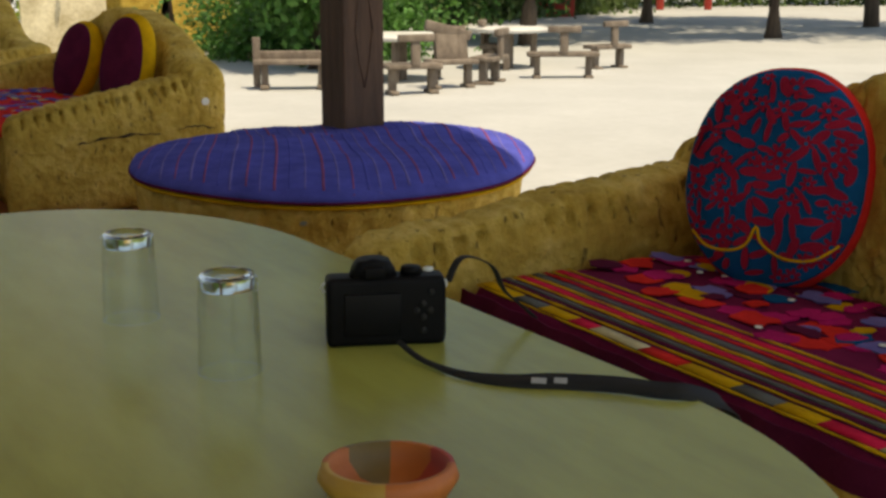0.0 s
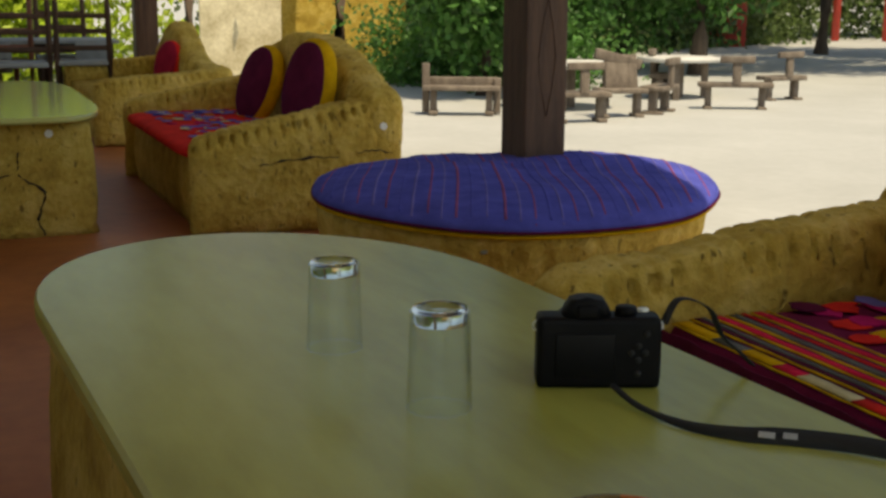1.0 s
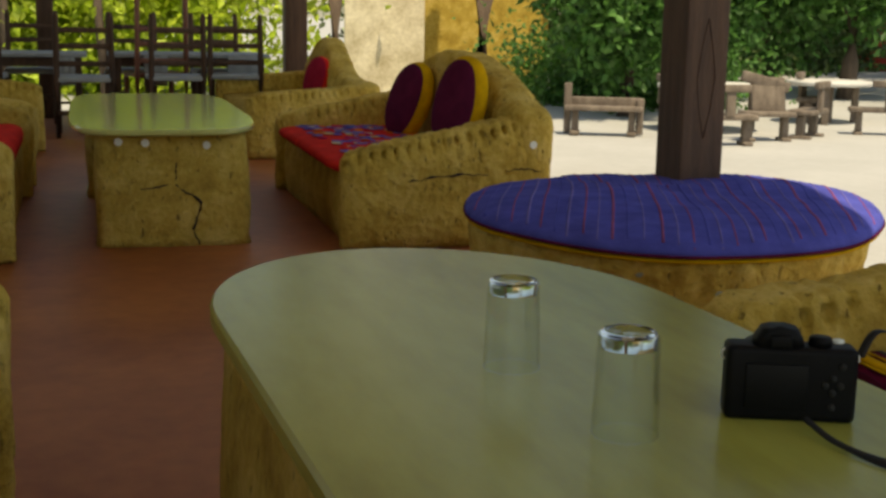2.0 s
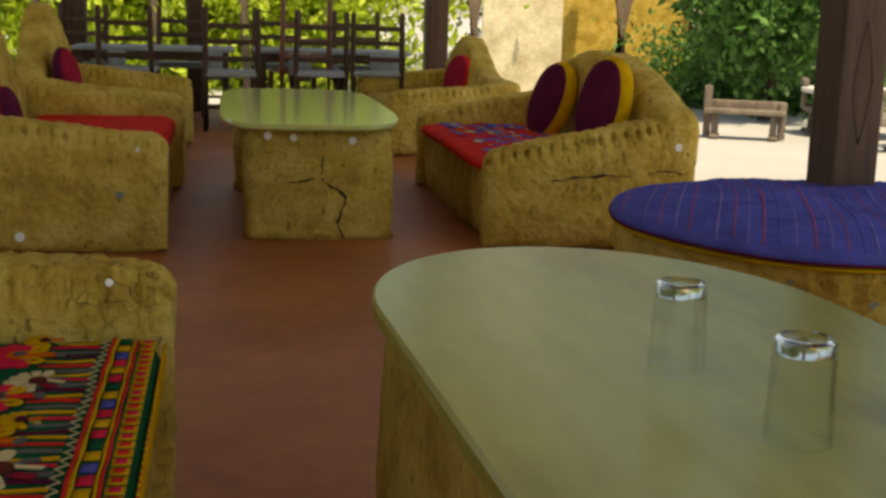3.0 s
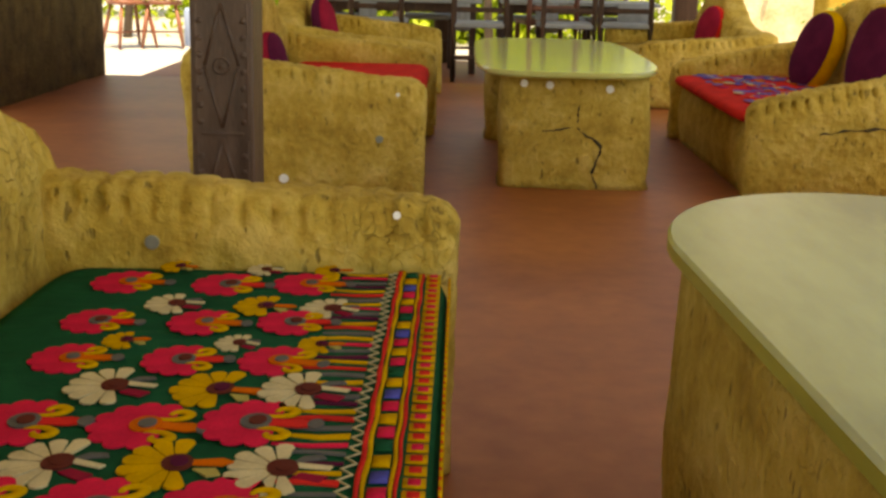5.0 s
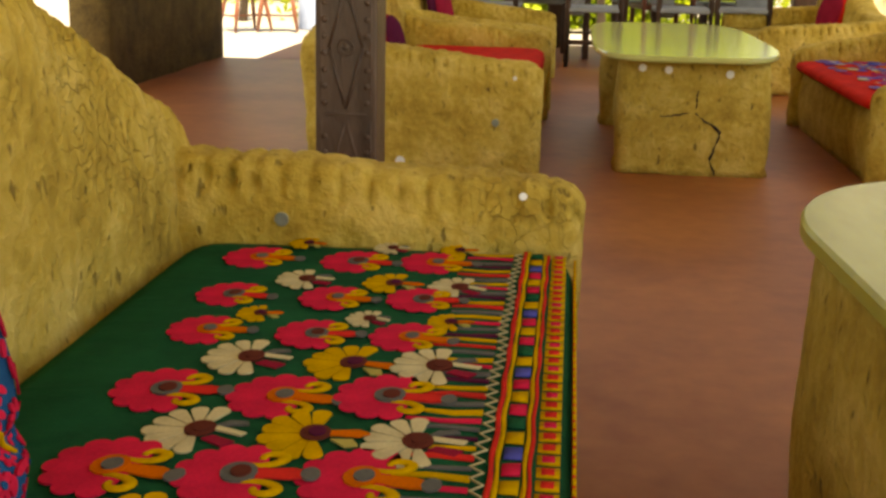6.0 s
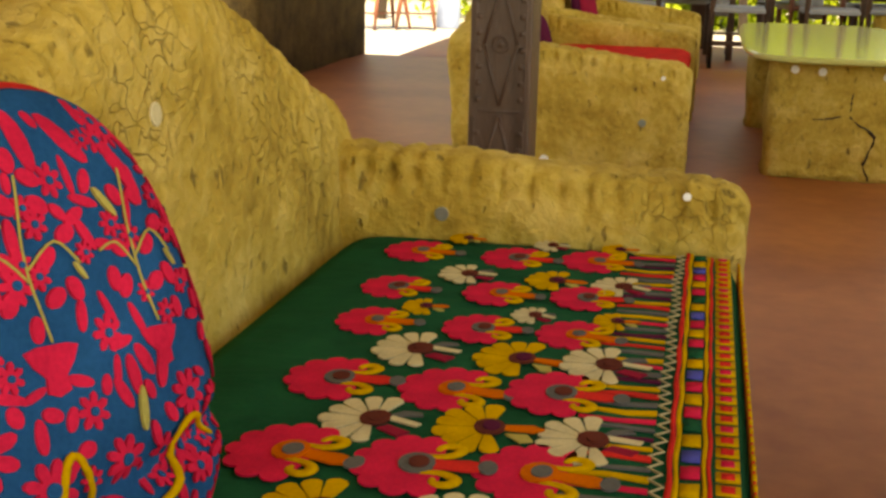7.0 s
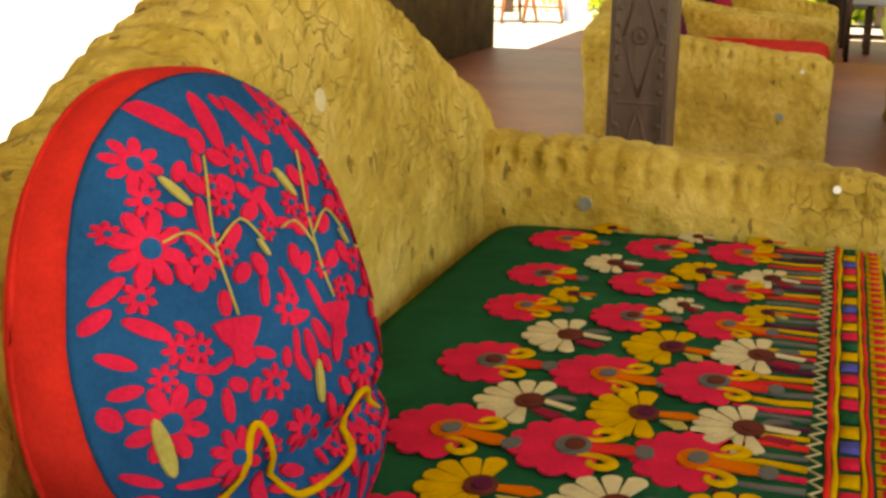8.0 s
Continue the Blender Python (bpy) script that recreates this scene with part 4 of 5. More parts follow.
dev = thing("photo_camera", "black bridge camera lying by its strap on the table", "camera", pose(-0.06, 1.245, TZ, 0, 0, 8))
part("body", box(0.122, 0.034, 0.072, (0, 0, 0.036), 0.007, segments=3), BLACK, dev)
part("finder_hump", loft([[(x * w * 0.5 - 0.012, y * 0.03, 0.07 + z) for x, y in stadium(-1, 1, -0.5, 0.5, 0.5, 24)] for w, z in ((0.05, 0.0), (0.044, 0.01), (0.034, 0.018), (0.02, 0.0195))]), BLACK, dev)
part("grip", box(0.026, 0.046, 0.066, (0.05, 0.012, 0.034), 0.009, segments=3), BLACK, dev)
part("lens_barrel", loft([[(-0.014 + r * math.cos(k * math.pi / 16), y, 0.036 + r * math.sin(k * math.pi / 16)) for k in range(32)] for r, y in ((0.03, 0.015), (0.03, 0.05), (0.027, 0.052), (0.027, 0.075), (0.024, 0.077))]), BLACK, dev)
SCREEN = material("dark_screen", (0.004, 0.004, 0.005), (0.007, 0.007, 0.008), 0.4, bump=0.0, spec=0.15)
part("screen", box(0.058, 0.003, 0.044, (-0.014, -0.0175, 0.034), 0.001), SCREEN, dev, "glossy black screen")
part("eyepiece", box(0.022, 0.008, 0.014, (-0.012, -0.014, 0.077), 0.003), BLACK, dev)
part("shutter_button", disc(0.006, 0.004, 14, None, Matrix.Translation((0.046, 0.012, 0.071))), SKY_GLINT, dev, "silver shutter button")
part("mode_dial", disc(0.011, 0.008, 18, None, Matrix.Translation((0.027, 0.0, 0.072))), BLACK, dev)
for x, z in ((0.038, 0.044), (0.038, 0.03), (0.031, 0.037), (0.045, 0.037), (0.038, 0.016), (0.046, 0.056)):
    part("button", disc(0.0034, 0.002, 10, None, Matrix.Translation((x, -0.017, z)) @ pose(0, 0, 0, 90)), STRAP, dev)
for sx in (-1, 1):
    part("strap_lug", tube([(sx * 0.06 + 0.004 * math.cos(a), 0, 0.06 + 0.005 * math.sin(a)) for a in (k * math.pi / 6 for k in range(13))], 0.0013, 6), SKY_GLINT, dev)


def ribbon(points, width, thick, up=(0, 0, 1)):
    pts = [Vector(p) for p in points]
    fine = []
    for i in range(len(pts) - 1):
        p0, p1, p2, p3 = pts[max(0, i - 1)], pts[i], pts[i + 1], pts[min(len(pts) - 1, i + 2)]
        for k in range(8):
            u = k / 8
            fine.append(0.5 * ((2 * p1) + (p2 - p0) * u + (2 * p0 - 5 * p1 + 4 * p2 - p3) * u * u + (3 * p1 - p0 - 3 * p2 + p3) * u ** 3))
    fine.append(pts[-1])
    rings = []
    n = len(fine)
    for i, p in enumerate(fine):
        d = (fine[min(i + 1, n - 1)] - fine[max(i - 1, 0)]).normalized()
        tilt = Vector(up)
        side = d.cross(tilt).normalized()
        w = width(i / (n - 1)) if callable(width) else width
        nn = side.cross(d)
        rings.append([p + side * w / 2, p + side * w / 2 + nn * thick, p - side * w / 2 + nn * thick, p - side * w / 2])
    return loft(rings)


strap = thing("camera_strap", "black webbing strap trailing over the table to the seat", "strap", Matrix())
part("webbing", ribbon([(-0.045, 1.205, TZ + 0.012), (-0.02, 1.165, TZ + 0.005), (0.02, 1.125, TZ + 0.003), (0.065, 1.105, TZ + 0.004), (0.11, 1.1, TZ + 0.005), (0.16, 1.088, TZ + 0.006), (0.195, 1.073, TZ + 0.006), (0.225, 1.07, TZ + 0.004), (0.26, 1.09, TZ - 0.015), (0.285, 1.16, TZ - 0.06)], lambda s_: 0.006 + 0.012 * min(1, max(0, (s_ - 0.15) / 0.25)), 0.0016, (0, -0.6, 0.8)), STRAP, strap)
for x, ln in ((0.088, 0.014), (0.108, 0.012)):
    part("print_bar", box(ln, 0.0008, 0.006, (x, 1.097, TZ + 0.0075), 0.0002, None, pose(0, 0, 0, -50, 0, -10)), GREY_PRINT, strap, "pale printed mark")
part("strap_loop", ribbon([(0.005, 1.26, TZ + 0.06), (0.02, 1.275, TZ + 0.082), (0.05, 1.29, TZ + 0.07), (0.065, 1.3, TZ + 0.04), (0.085, 1.31, TZ + 0.02), (0.1, 1.32, TZ + 0.004)], 0.009, 0.0016), STRAP, strap)

# painted clay ashtray
ash = thing("clay_bowl", "small painted clay bowl in orange, yellow and red", "bowl", pose(-0.04, 0.85, TZ) @ Matrix.Scale(0.86, 4))
profile = [(0.03, 0.0), (0.05, 0.006), (0.06, 0.022), (0.056, 0.034), (0.05, 0.034), (0.05, 0.022), (0.036, 0.01), (0.004, 0.009)]
ORANGE_P, YEL_P, RED_P, OLIVE_P = (material(n_, tuple(c * 0.85 for c in col), col, 0.55, 20, 120, 0.1) for n_, col in (("orange_paint", (0.6, 0.17, 0.04)), ("yellow_paint", (0.62, 0.36, 0.07)), ("red_paint", (0.5, 0.06, 0.04)), ("olive_paint", (0.22, 0.15, 0.05))))
for k in range(8):
    a0, a1 = 2 * math.pi * k / 8, 2 * math.pi * (k + 1) / 8
    bm_ = bmesh.new()
    cols = [[bm_.verts.new((r * math.cos(a), r * math.sin(a) * 0.9, z)) for r, z in profile] for a in [a0 + (a1 - a0) * j / 6 for j in range(7)]]
    for c0_, c1_ in zip(cols, cols[1:]):
        for i in range(len(profile) - 1):
            bm_.faces.new((c0_[i], c1_[i], c1_[i + 1], c0_[i + 1]))
    part("painted_petal", bm_, (RED_P, ORANGE_P, OLIVE_P, ORANGE_P, YEL_P, YEL_P, ORANGE_P, ORANGE_P)[k], ash)


# ---- ladder-back chairs and tables at the patio's end ----
def ladder_chair(m, label="dark wooden ladder-back chair with a pale cloth seat", seat_mat=None, mat=None, group="dining chairs", tall=0.76):
    mat = mat or WOOD
    root = thing("ladder_back_chair", label, "chair", m, group)
    for sx in (-1, 1):
        part("back_post", tube([(sx * 0.17, 0, 0), (sx * 0.17, 0.0, 0.36), (sx * 0.165, -0.03, tall), (sx * 0.165, -0.032, tall + 0.03)], 0.019, 8, None, 1, [0.8, 1, 1, 0.7]), mat, root)
        part("leg", tube([(sx * 0.16, 0.34, 0), (sx * 0.16, 0.34, 0.36)], 0.019, 8), mat, root)
        part("side_stretcher", tube([(sx * 0.165, 0, 0.16), (sx * 0.16, 0.34, 0.16)], 0.011, 6), mat, root)
    for z in (0.16, 0.47, 0.58, 0.68):
        part("slat", box(0.34, 0.016, 0.034, (0, -0.032 * max(0, (z - 0.36) / 0.4), z), 0.005), mat, root)
    part("front_stretcher", tube([(-0.16, 0.34, 0.2), (0.16, 0.34, 0.2)], 0.011, 6), mat, root)
    part("seat", box(0.36, 0.37, 0.035, (0, 0.17, 0.37), 0.01), seat_mat or WHITE, root, "pale woven seat")
    return root


WHITE = cloth("off_white_cloth", (0.34, 0.37, 0.38), 0.1)
RUST = material("red_brown_wood", (0.14, 0.04, 0.02), (0.26, 0.09, 0.05), 0.45, 5, 50, 0.3, stretch=(5, 5, 0.7))
chair0 = ladder_chair(lay(-0.09, 8.4, 0, 2))
for a, b, turn in ((-0.78, 8.65, -4), (0.5, 8.55, 3), (0.9, 8.75, -6), (-0.45, 9.75, 180), (0.25, 9.75, 176), (0.85, 9.7, 184), (-1.15, 9.6, 170)):
    copy_thing(chair0, lay(a, b, 0, turn))
ladder_chair(lay(0.42, 8.95, 0, 12), "tall red-brown carved wooden chair at the table", RUST, RUST, tall=0.9)


def dining_table(m, w, d, h=0.5):
    root = thing("dining_table", "wooden dining table with a pale cloth top", "table", m, "dining tables")
    part("tabletop", box(w, d, 0.025, (0, 0, h), 0.006), WHITE, root)
    for sx in (-1, 1):
        for sy in (-1, 1):
            part("leg", box(0.045, 0.045, h - 0.013, (sx * (w / 2 - 0.06), sy * (d / 2 - 0.06), (h - 0.013) / 2), 0.005), WOOD, root)
    part("apron", box(w - 0.12, 0.02, 0.06, (0, -d / 2 + 0.06, h - 0.045), 0.003), WOOD, root)
    return root


dining_table(lay(-0.62, 9.25), 1.1, 0.6)
dining_table(lay(0.62, 9.28), 1.1, 0.6)


for a, w in ((-0.86, 0.12), (-0.2, 0.1), (0.38, 0.16), (0.98, 0.22)):
    folds = [(-w / 2 + w * k / 16, 0.005 * math.sin(k * 0.9)) for k in range(17)]
    tc = loft([[(x, -0.306 + d * 0.3, 0.51), (x, -0.302 + d * 0.3, 0.514), (x, -0.308 + d, 0.3), (x, -0.312 + d, 0.3)] for x, d in folds])
    solo("table_runner", tc, WHITE, "off-white cloth runner hanging from the dining table", "cloth", lay(a, 9.26), group="table runners")


def patio_post(a, b, w, label, mat=None):
    return solo("post", box(w, w, 3.05, (0, 0, 1.525), 0.01), mat or WOOD, label, "post", lay(a, b), group="posts")


patio_post(1.475, 9.8, 0.17, "dark square timber post at the patio's end")
patio_post(-1.22, 9.75, 0.17, "dark square timber post at the patio's end")
patio_post(-0.36, 9.95, 0.12, "dark square timber post at the patio's end")


def splayed_stool(m, woven=False):
    root = thing("spindle_chair", "turned red-brown spindle chair in the sunlight", "chair", m, "spindle chairs")
    part("seat", loft([[(x, y, z) for x, y in stadium(-0.2, 0.2, -0.19, 0.19, 0.7, 32)] for z in (0.42, 0.445, 0.455)]), RUST, root)
    for sx in (-1, 1):
        for sy in (-1, 1):
            part("leg", tube([(sx * 0.13, sy * 0.12, 0.43), (sx * 0.17, sy * 0.16, 0.2), (sx * 0.2, sy * 0.19, 0)], 0.019, 8, None, 1, [0.8, 1.2, 0.7]), RUST, root)
        part("stretcher", tube([(sx * 0.18, -0.17, 0.15), (sx * 0.18, 0.17, 0.15)], 0.01, 6), RUST, root)
    part("stretcher", tube([(-0.18, 0, 0.15), (0.18, 0, 0.15)], 0.01, 6), RUST, root)
    for k in range(6):
        x = -0.16 + 0.064 * k
        part("spindle", tube([(x, 0.17, 0.45), (x * 1.15, 0.23, 0.8)], 0.009, 6), RUST, root)
    part("top_rail", box(0.42, 0.025, 0.06, (0, 0.232, 0.82), 0.01), RUST, root)
    if woven:
        weave = bmesh.new()
        for k in range(11):
            z = 0.49 + 0.028 * k
            tube([(x, 0.175 + 0.17 * (z - 0.45) + 0.006 * math.sin(k * math.pi + x * 40), z) for x in (-0.19 + 0.02 * j for j in range(20))], 0.0145, 6, weave, 1.0)
        part("woven_back", weave, WICKER, root, "tan woven cane back")
    return root


WICKER = material("tan_cane", (0.34, 0.2, 0.07), (0.52, 0.34, 0.13), 0.6, 8, 60, 0.4)
splayed_stool(pose(-11.1, 11.2, -0.33, 0, 0, 70) @ Matrix.Scale(1.2, 4))
splayed_stool(pose(-10.85, 11.5, -0.33, 0, 0, 222) @ Matrix.Scale(1.2, 4), True)
solo("water_drum", loft([[(r * math.cos(k * math.pi / 14), r * math.sin(k * math.pi / 14), z) for k in range(28)] for r, z in ((0.14, 0), (0.15, 0.02), (0.15, 0.42), (0.13, 0.46), (0.06, 0.47))]), material("pale_blue_plastic", (0.25, 0.36, 0.6), (0.34, 0.46, 0.7), 0.35), "pale blue plastic drum standing in the yard", "drum", pose(-10.8, 12.05, -0.34))


# ---- yard furniture ----
def plank(sx, sy, sz, at, seed, turn=None):
    return lump(box(sx, sy, sz, at, 0.012, None, turn), 0.006, 8, seed, 0.002)


def yard_bench(m, label="rough weathered timber bench in the yard", w=0.55, back=True):
    root = thing("yard_bench", label, "bench", m, "yard benches")
    part("seat", plank(w, 0.26, 0.05, (0, 0, 0.26), 1), WOOD_GREY, root)
    for sx in (-1, 1):
        part("leg", plank(0.07, 0.09, 0.24, (sx * w * 0.36, 0, 0.115), 2 + sx), WOOD_GREY, root)
        part("foot", plank(0.09, 0.22, 0.04, (sx * w * 0.36, 0, 0.012), 4 + sx), WOOD_GREY, root)
    if back:
        part("back_post", plank(0.09, 0.05, 0.26, (0, 0.12, 0.4), 7), WOOD_GREY, root)
        part("back_rail", plank(0.36, 0.06, 0.07, (0, 0.13, 0.53), 8), WOOD_GREY, root)
    return root


def yard_table(m, label="weathered round table with a pale top in the yard", r=0.42):
    root = thing("yard_table", label, "table", m, "yard tables")
    part("tabletop", lump(loft([[(rr * math.cos(k * math.pi / 18), rr * math.sin(k * math.pi / 18), z) for k in range(36)] for rr, z in ((r * 0.96, 0.43), (r, 0.44), (r, 0.475), (r * 0.98, 0.48))]), 0.004, 5, 1), PALE_TOP, root)
    part("pillar", plank(0.12, 0.12, 0.43, (0, 0, 0.215), 3), WOOD_GREY, root)
    for k in range(3):
        a = k * 2 * math.pi / 3 + 0.4
        part("leg", plank(0.08, 0.08, 0.43, (r * 0.7 * math.cos(a), r * 0.7 * math.sin(a), 0.215), 5 + k), WOOD_GREY, root)
    return root


PALE_TOP = material("pale_stone_top", (0.5, 0.49, 0.46), (0.68, 0.67, 0.64), 0.6, 3, 30, 0.2)
GZ = -0.345
yard_table(pose(-0.45, 13.6, GZ), r=0.6)
yard_table(pose(0.78, 15.1, GZ), "weathered table with a pale top in the yard", 0.48)
bench0 = yard_bench(pose(-0.3, 12.05, GZ, 0, 0, 200))
for x, y, turn in ((0.48, 13.1, 250), (1.95, 15.0, 215), (0.6, 15.2, 80), (-0.9, 13.7, 100)):
    copy_thing(bench0, pose(x, y, GZ, 0, 0, turn))
yard_bench(pose(1.3, 13.7, GZ, 0, 0, 180), "wide weathered timber bench with a T-shaped back", 0.78)
log = yard_bench(pose(-1.5, 12.6, GZ, 0, 0, 6), "low rough log bench with upright end posts", 0.78, False)
for sx, hh in ((-1, 0.5), (1, 0.36)):
    part("end_post", plank(0.075, 0.085, hh, (sx * 0.36, 0.05, hh / 2), 11 + sx), WOOD_GREY, log)
part("rear_log", plank(0.74, 0.1, 0.1, (0, 0.12, 0.31), 14), WOOD_GREY, log)
crossed = yard_bench(pose(0.08, 12.6, GZ, 0, 0, 20), "rough plank seat with a broad splayed back", 0.5, False)
part("back_plank", plank(0.34, 0.05, 0.34, (0.04, 0.12, 0.44), 15, pose(0, 0, 0, -14, 0, 0)), WOOD_GREY, crossed)
part("back_plank", plank(0.5, 0.05, 0.1, (0.02, 0.14, 0.56), 16, pose(0, 0, 0, 0, 14, 0)), WOOD_GREY, crossed)

RED_PAINT = material("red_paint_metal", (0.45, 0.03, 0.02), (0.6, 0.05, 0.03), 0.4)
for x, y in ((6.1, 35.8), (7.45, 35.8)):
    solo("red_pole", tube([(0, 0, 0), (0, 0, 3.2)], 0.11, 10), RED_PAINT, "red painted pole at the yard's far side", "pole", pose(x, y, GZ), group="red poles")
solo("red_board", box(0.9, 0.1, 3.4, (0, 0, 1.5), 0.02), RED_PAINT, "red painted board at the yard's far side", "board", pose(2.75, 31.0, GZ))


# ---- trees, shrubs and hedges ----
def leaf_material(name, low, high):
    m = material(name, low, high, 0.55, 1.5, 9, 0.1)
    nt = m.node_tree
    bsdf = nt.nodes["Principled BSDF"]
    tr = node(nt, "ShaderNodeBsdfTranslucent")
    geo = node(nt, "ShaderNodeNewGeometry")
    hsv = node(nt, "ShaderNodeHueSaturation")
    vr = node(nt, "ShaderNodeMapRange")
    vr.inputs[3].default_value, vr.inputs[4].default_value = 0.55, 1.5
    nt.links.new(geo.outputs["Random Per Island"], vr.inputs[0])
    nt.links.new(vr.outputs[0], hsv.inputs["Value"])
    col = bsdf.inputs["Base Color"].links[0].from_socket
    nt.links.new(col, hsv.inputs["Color"])
    nt.links.new(hsv.outputs[0], bsdf.inputs["Base Color"])
    nt.links.new(hsv.outputs[0], tr.inputs[0])
    mix = node(nt, "ShaderNodeMixShader")
    mix.inputs[0].default_value = 0.45
    nt.links.new(bsdf.outputs[0], mix.inputs[1])
    nt.links.new(tr.outputs[0], mix.inputs[2])
    nt.links.new(mix.outputs[0], nt.nodes["Material Output"].inputs[0])
    return m


LEAF_A = leaf_material("leaf_green", (0.04, 0.13, 0.025), (0.12, 0.28, 0.06))
# Lit copy of the leaf green: sun shining through is put into its colour.
LEAF_BACKLIT = leaf_material("leaf_backlit_green", (0.2, 0.32, 0.015), (0.5, 0.6, 0.06))
LEAF_C = leaf_material("leaf_dark", (0.05, 0.09, 0.025), (0.14, 0.2, 0.06))


def leaves(points, size, seed, droop=0.4):
    rnd = np.random.RandomState(seed)
    n = len(points)
    c = np.array(points)
    d = rnd.normal(size=(n, 3))
    d[:, 2] -= droop
    d /= np.linalg.norm(d, axis=1)[:, None]
    s = np.cross(d, rnd.normal(size=(n, 3)))
    s /= np.linalg.norm(s, axis=1)[:, None]
    nn = np.cross(d, s)
    L = size * rnd.uniform(0.6, 1.3, (n, 1))
    v = np.stack([c, c + d * L * 0.45 + s * L * 0.27 + nn * L * 0.08, c + d * L, c + d * L * 0.45 - s * L * 0.27 + nn * L * 0.08], 1).reshape(-1, 3)
    i = np.arange(n)[:, None] * 4
    f = np.concatenate([np.concatenate([i, i + 1, i + 2], 1), np.concatenate([i, i + 2, i + 3], 1)])
    return v, f


def leaf_object(name, points, size, seed, mat, parent=None):
    v, f = leaves(points, size, seed)
    me = bpy.data.meshes.new(name)
    me.from_pydata(v.tolist(), [], f.tolist())
    me.materials.append(mat)
    ob = new(name, me)
    if parent:
        ob.parent = parent
    return ob


def clumped(n, seed, centre, spread, clumps=60, tight=0.16):
    rnd = np.random.RandomState(seed)
    cc = rnd.normal(size=(clumps, 3))
    cc /= np.linalg.norm(cc, axis=1)[:, None]
    cc *= rnd.uniform(0.3, 1.0, (clumps, 1)) ** 0.6
    k = rnd.randint(0, clumps, n)
    p = cc[k] + rnd.normal(size=(n, 3)) * tight
    return p * np.array(spread) + np.array(centre)


def tree(x, y, height, spread, n, mat, label, seed, leaf=0.16, trunk=0.11, low=0.25):
    root = thing("tree", label, "tree", pose(x, y, GZ), "trees")
    rnd = random.Random(seed)
    pts = [(rnd.uniform(-0.06, 0.06) * k, rnd.uniform(-0.06, 0.06) * k, height * 0.75 * k / 6) for k in range(7)]
    part("trunk", tube(pts, trunk, 10, None, 1, [1.25, 1.0, 0.9, 0.8, 0.65, 0.5, 0.3]), BARK, root)
    for k in range(6):
        p = Vector(pts[2 + k % 4])
        a = rnd.uniform(0, 6.28)
        q = Vector((math.cos(a) * spread * 0.7, math.sin(a) * spread * 0.7, p.z + height * 0.25))
        part("limb", tube([p, p.lerp(q, 0.5) + Vector((0, 0, 0.1)), q], trunk * 0.4, 7, None, 1, [1, 0.7, 0.3]), BARK, root)
    leaf_object("crown", clumped(n, seed, (0, 0, height * (0.5 + low / 2)), (spread, spread, height * (0.5 - low / 2)), 70), leaf, seed, mat, root)
    return root


tree(-1.5, 15.0, 3.2, 1.0, 15000, LEAF_A, "leafy green tree shading the yard benches", 3, 0.135, 0.1, 0.12)
tree(-1.0, 18.5, 4.2, 1.35, 14000, LEAF_A, "leafy green tree beyond the yard", 4, 0.16, 0.12, 0.1)
tree(1.3, 19.6, 4.5, 1.2, 14000, LEAF_A, "dark leafy tree at the yard's far side", 5, 0.16, 0.12, 0.2)
tree(0.2, 21.5, 5.0, 1.6, 14000, LEAF_A, "leafy green tree at the yard's far side", 6, 0.14, 0.14, 0.05)

for x, y, h, sd in ((5.6, 21.5, 7.5, 31), (8.6, 25.5, 8.5, 32), (4.4, 27.5, 8.5, 33), (11.5, 21.0, 8.0, 34)):
    tree(x, y, h, 3.0, 7000, LEAF_C, "tall shade tree with a bare trunk by the yard", sd, 0.3, 0.13, 0.55)


def hedge(label, path, height, depth, n, mat, seed, leaf):
    rnd = np.random.RandomState(seed)
    p = np.array(path, float)
    seg = np.linalg.norm(np.diff(p, axis=0), axis=1)
    cum = np.concatenate([[0], np.cumsum(seg)])
    t = rnd.uniform(0, cum[-1], n // 40)
    t = np.repeat(t, 40) + rnd.normal(size=n // 40 * 40) * 0.35
    x, y = np.interp(t, cum, p[:, 0]), np.interp(t, cum, p[:, 1])
    z = np.repeat(rnd.uniform(0, height, n // 40), 40) + rnd.normal(size=len(t)) * 0.3
    pts = np.stack([x + rnd.normal(size=len(t)) * depth, y + rnd.normal(size=len(t)) * depth, np.abs(z) + GZ], 1)
    return tagged(leaf_object("hedge", pts, leaf, seed, mat), label, "hedge", "", "stuff")


hedge("dense dark green hedge round the yard", [(-9, 29), (-3, 27), (1, 31), (5, 38.5), (12, 41), (24, 40)], 6.5, 0.9, 80000, LEAF_C, 21, 0.24)
# Both garden hedges take the leaf colour brightened for backlight.
hedge("yellow-green garden plants beyond the patio, backlight put into leaf colour", [(-11.8, 14.6), (-10.2, 15.4), (-7.6, 16.6)], 2.8, 0.7, 20000, LEAF_BACKLIT, 22, 0.17)
hedge("farther garden plants beyond the patio in the bright backlit colour", [(-17, 17), (-13, 20), (-9, 23)], 3.6, 0.9, 12000, LEAF_BACKLIT, 23, 0.22)
hedge("low mixed shrubs below the trees", [(-3.0, 17.0), (-2.0, 16.6), (-0.6, 16.6)], 0.7, 0.4, 9000, LEAF_A, 24, 0.1)
hedge("low mixed shrubs along the yard", [(-1, 26), (1.5, 30), (4, 34.5)], 1.0, 0.5, 9000, LEAF_C, 25, 0.2)
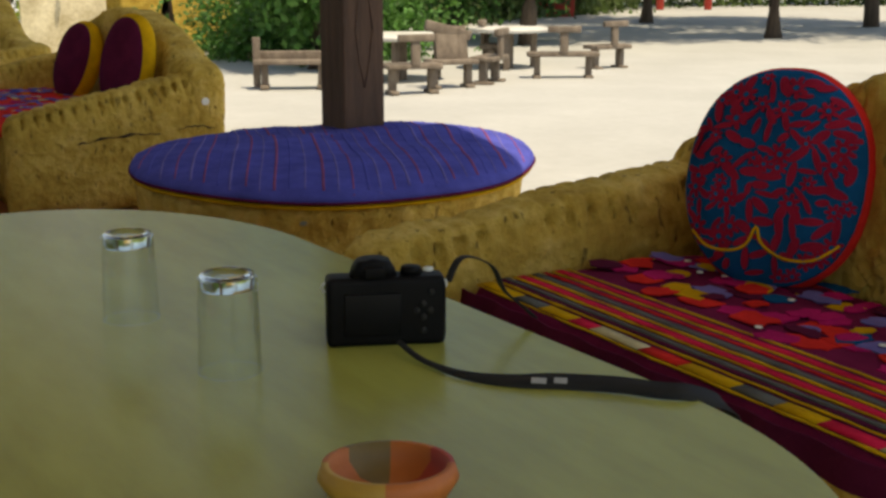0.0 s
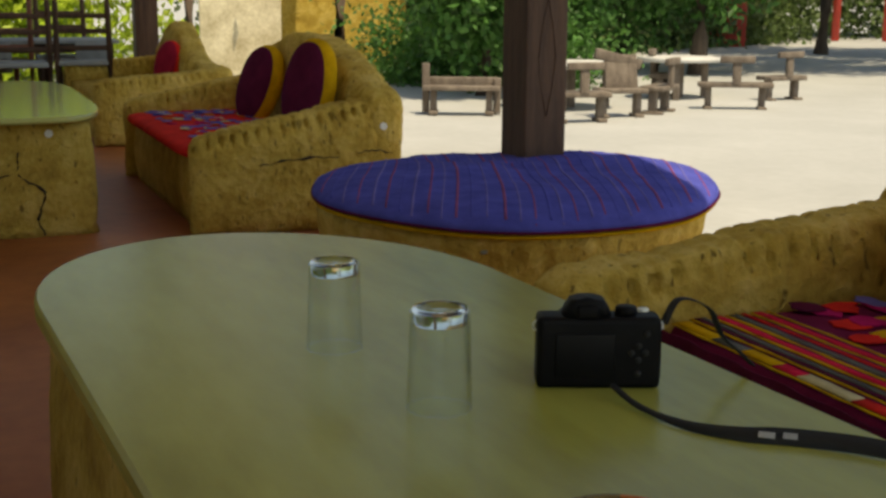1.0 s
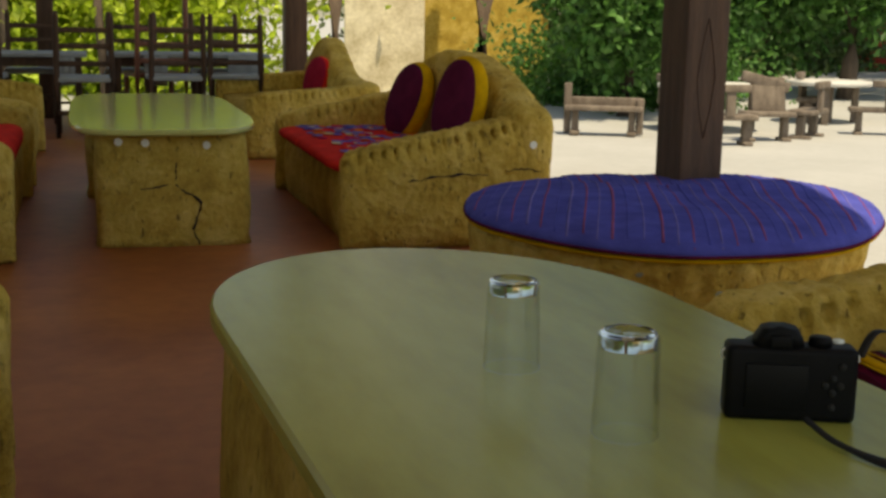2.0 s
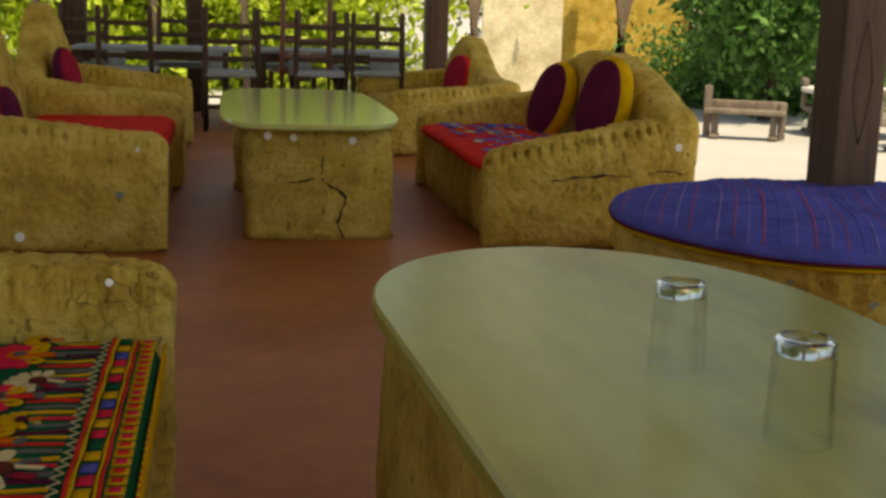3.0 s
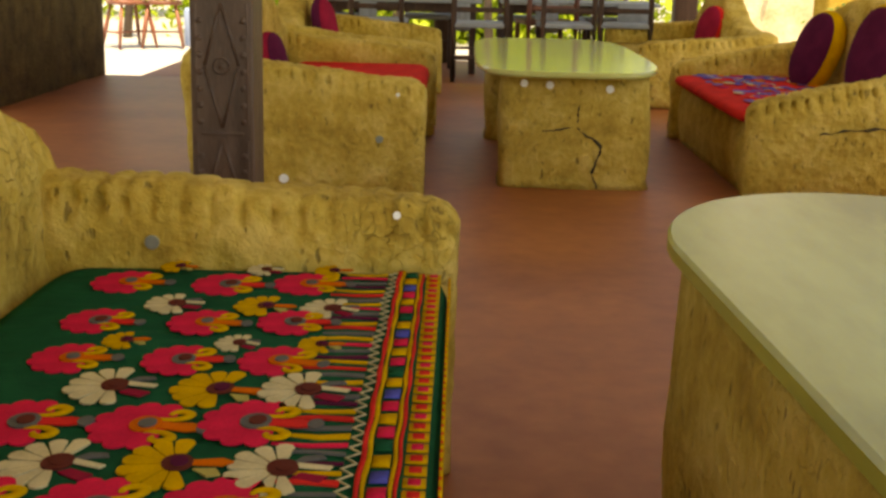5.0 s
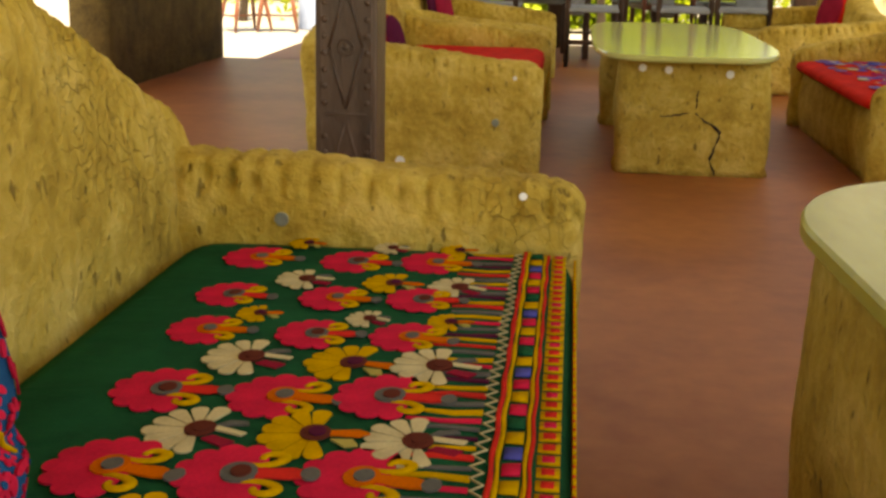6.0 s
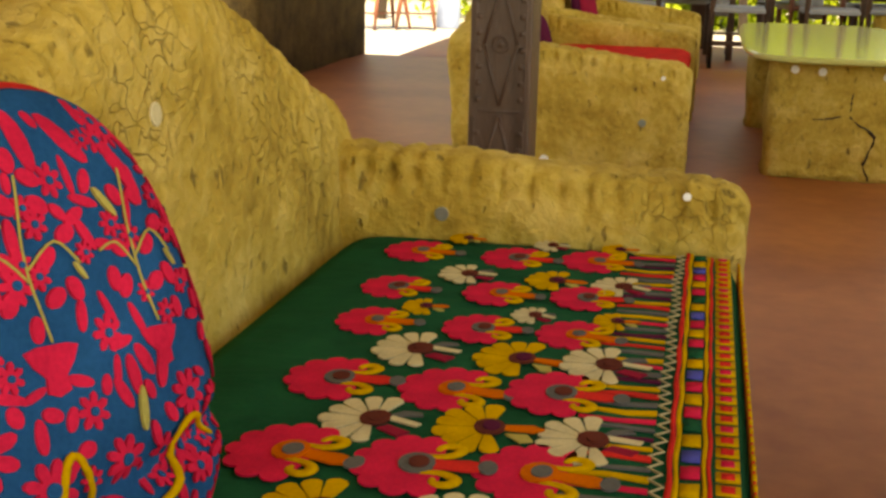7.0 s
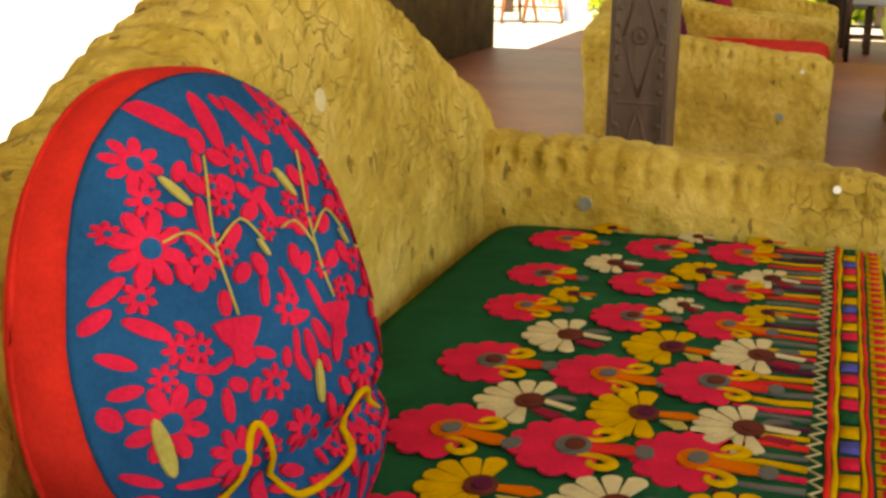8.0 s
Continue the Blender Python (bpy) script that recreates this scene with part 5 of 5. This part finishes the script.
for k, (x, y) in enumerate(((-10.2, 13.2), (-9.3, 14.3), (-12.5, 12.6), (-8.0, 14.5), (-13.4, 11.2))):
    solo("sapling", tube([(0, 0, 0), (0.1 * (k % 3 - 1), 0.05, 1.2), (0.05, 0.1 * (k % 2), 2.6), (0.2, 0, 4.0)], 0.055, 8, None, 1, [1.2, 1, 0.8, 0.5]), BARK, "slim grey-brown garden trunk", "trunk", pose(x, y, GZ), group="garden trunks")

# The wide colour range stands in for dappled sun and shade.
LIME_DAPPLED = material("lime_wall_painted_dapple", (0.42, 0.34, 0.2), (0.85, 0.76, 0.56), 0.9, 3, 20, 0.4)
solo("wall_yard", lump(box(1.15, 0.2, 3.2, (0, 0, 1.6), 0.03), 0.01, 2, 1), LIME_DAPPLED, "pale lime-washed garden wall, dappled light put into its colour", "wall", pose(-5.25, 17.6, GZ, 0, 0, 14), kind="structure")
solo("wall_hut", lump(box(1.9, 0.2, 3.2, (0, 0, 1.6), 0.03), 0.01, 2, 2), MUD, "olive brown mud hut wall behind the trees", "wall", pose(-4.0, 18.6, GZ, 0, 0, 10), kind="structure")

solo("trunk", tube([(0, 0, 0), (0.05, 0, 1.5), (-0.03, 0, 3.0), (0.1, 0, 4.5)], 0.16, 10, None, 1, [1.3, 1, 0.9, 0.8]), BARK, "dark tree trunk before the mud hut wall", "trunk", pose(-3.75, 17.2, GZ), group="garden trunks")
solo("trunk", tube([(0, 0, 0), (0.02, 0, 1.5), (-0.05, 0, 3.0), (0.05, 0, 4.5)], 0.12, 10, None, 1, [1.3, 1, 0.9, 0.8]), BARK, "slim dark tree trunk beside the lime wall", "trunk", pose(-5.0, 14.6, GZ), group="garden trunks")
for k in range(240):
    x, y, w, h = random.uniform(0.06, 0.5), random.uniform(0.06, 1.36), random.uniform(0.014, 0.034), random.uniform(0.015, 0.05)
    part("cloth_patch", flat([(x + w * sq(a, 0.7)[0] * random.uniform(0.6, 1.1), y + h * sq(a, 0.7)[1] * random.uniform(0.6, 1.1)) for a in (j * math.pi / 6 for j in range(12))], 0.0485 + 0.00003 * k), random.choice((PURPLE, LILAC, CREAM, MAGENTA, LILAC, PEACH, RED)), mat2, "", False)

for a, z in ((-92, 0.25), (-72, 0.2), (-112, 0.22)):
    a = radians(a)
    wall_disc(seat, (0.54 * math.cos(a), 0.585 * math.sin(a), z), 0.012, (math.cos(a), math.sin(a), 0), DULL)
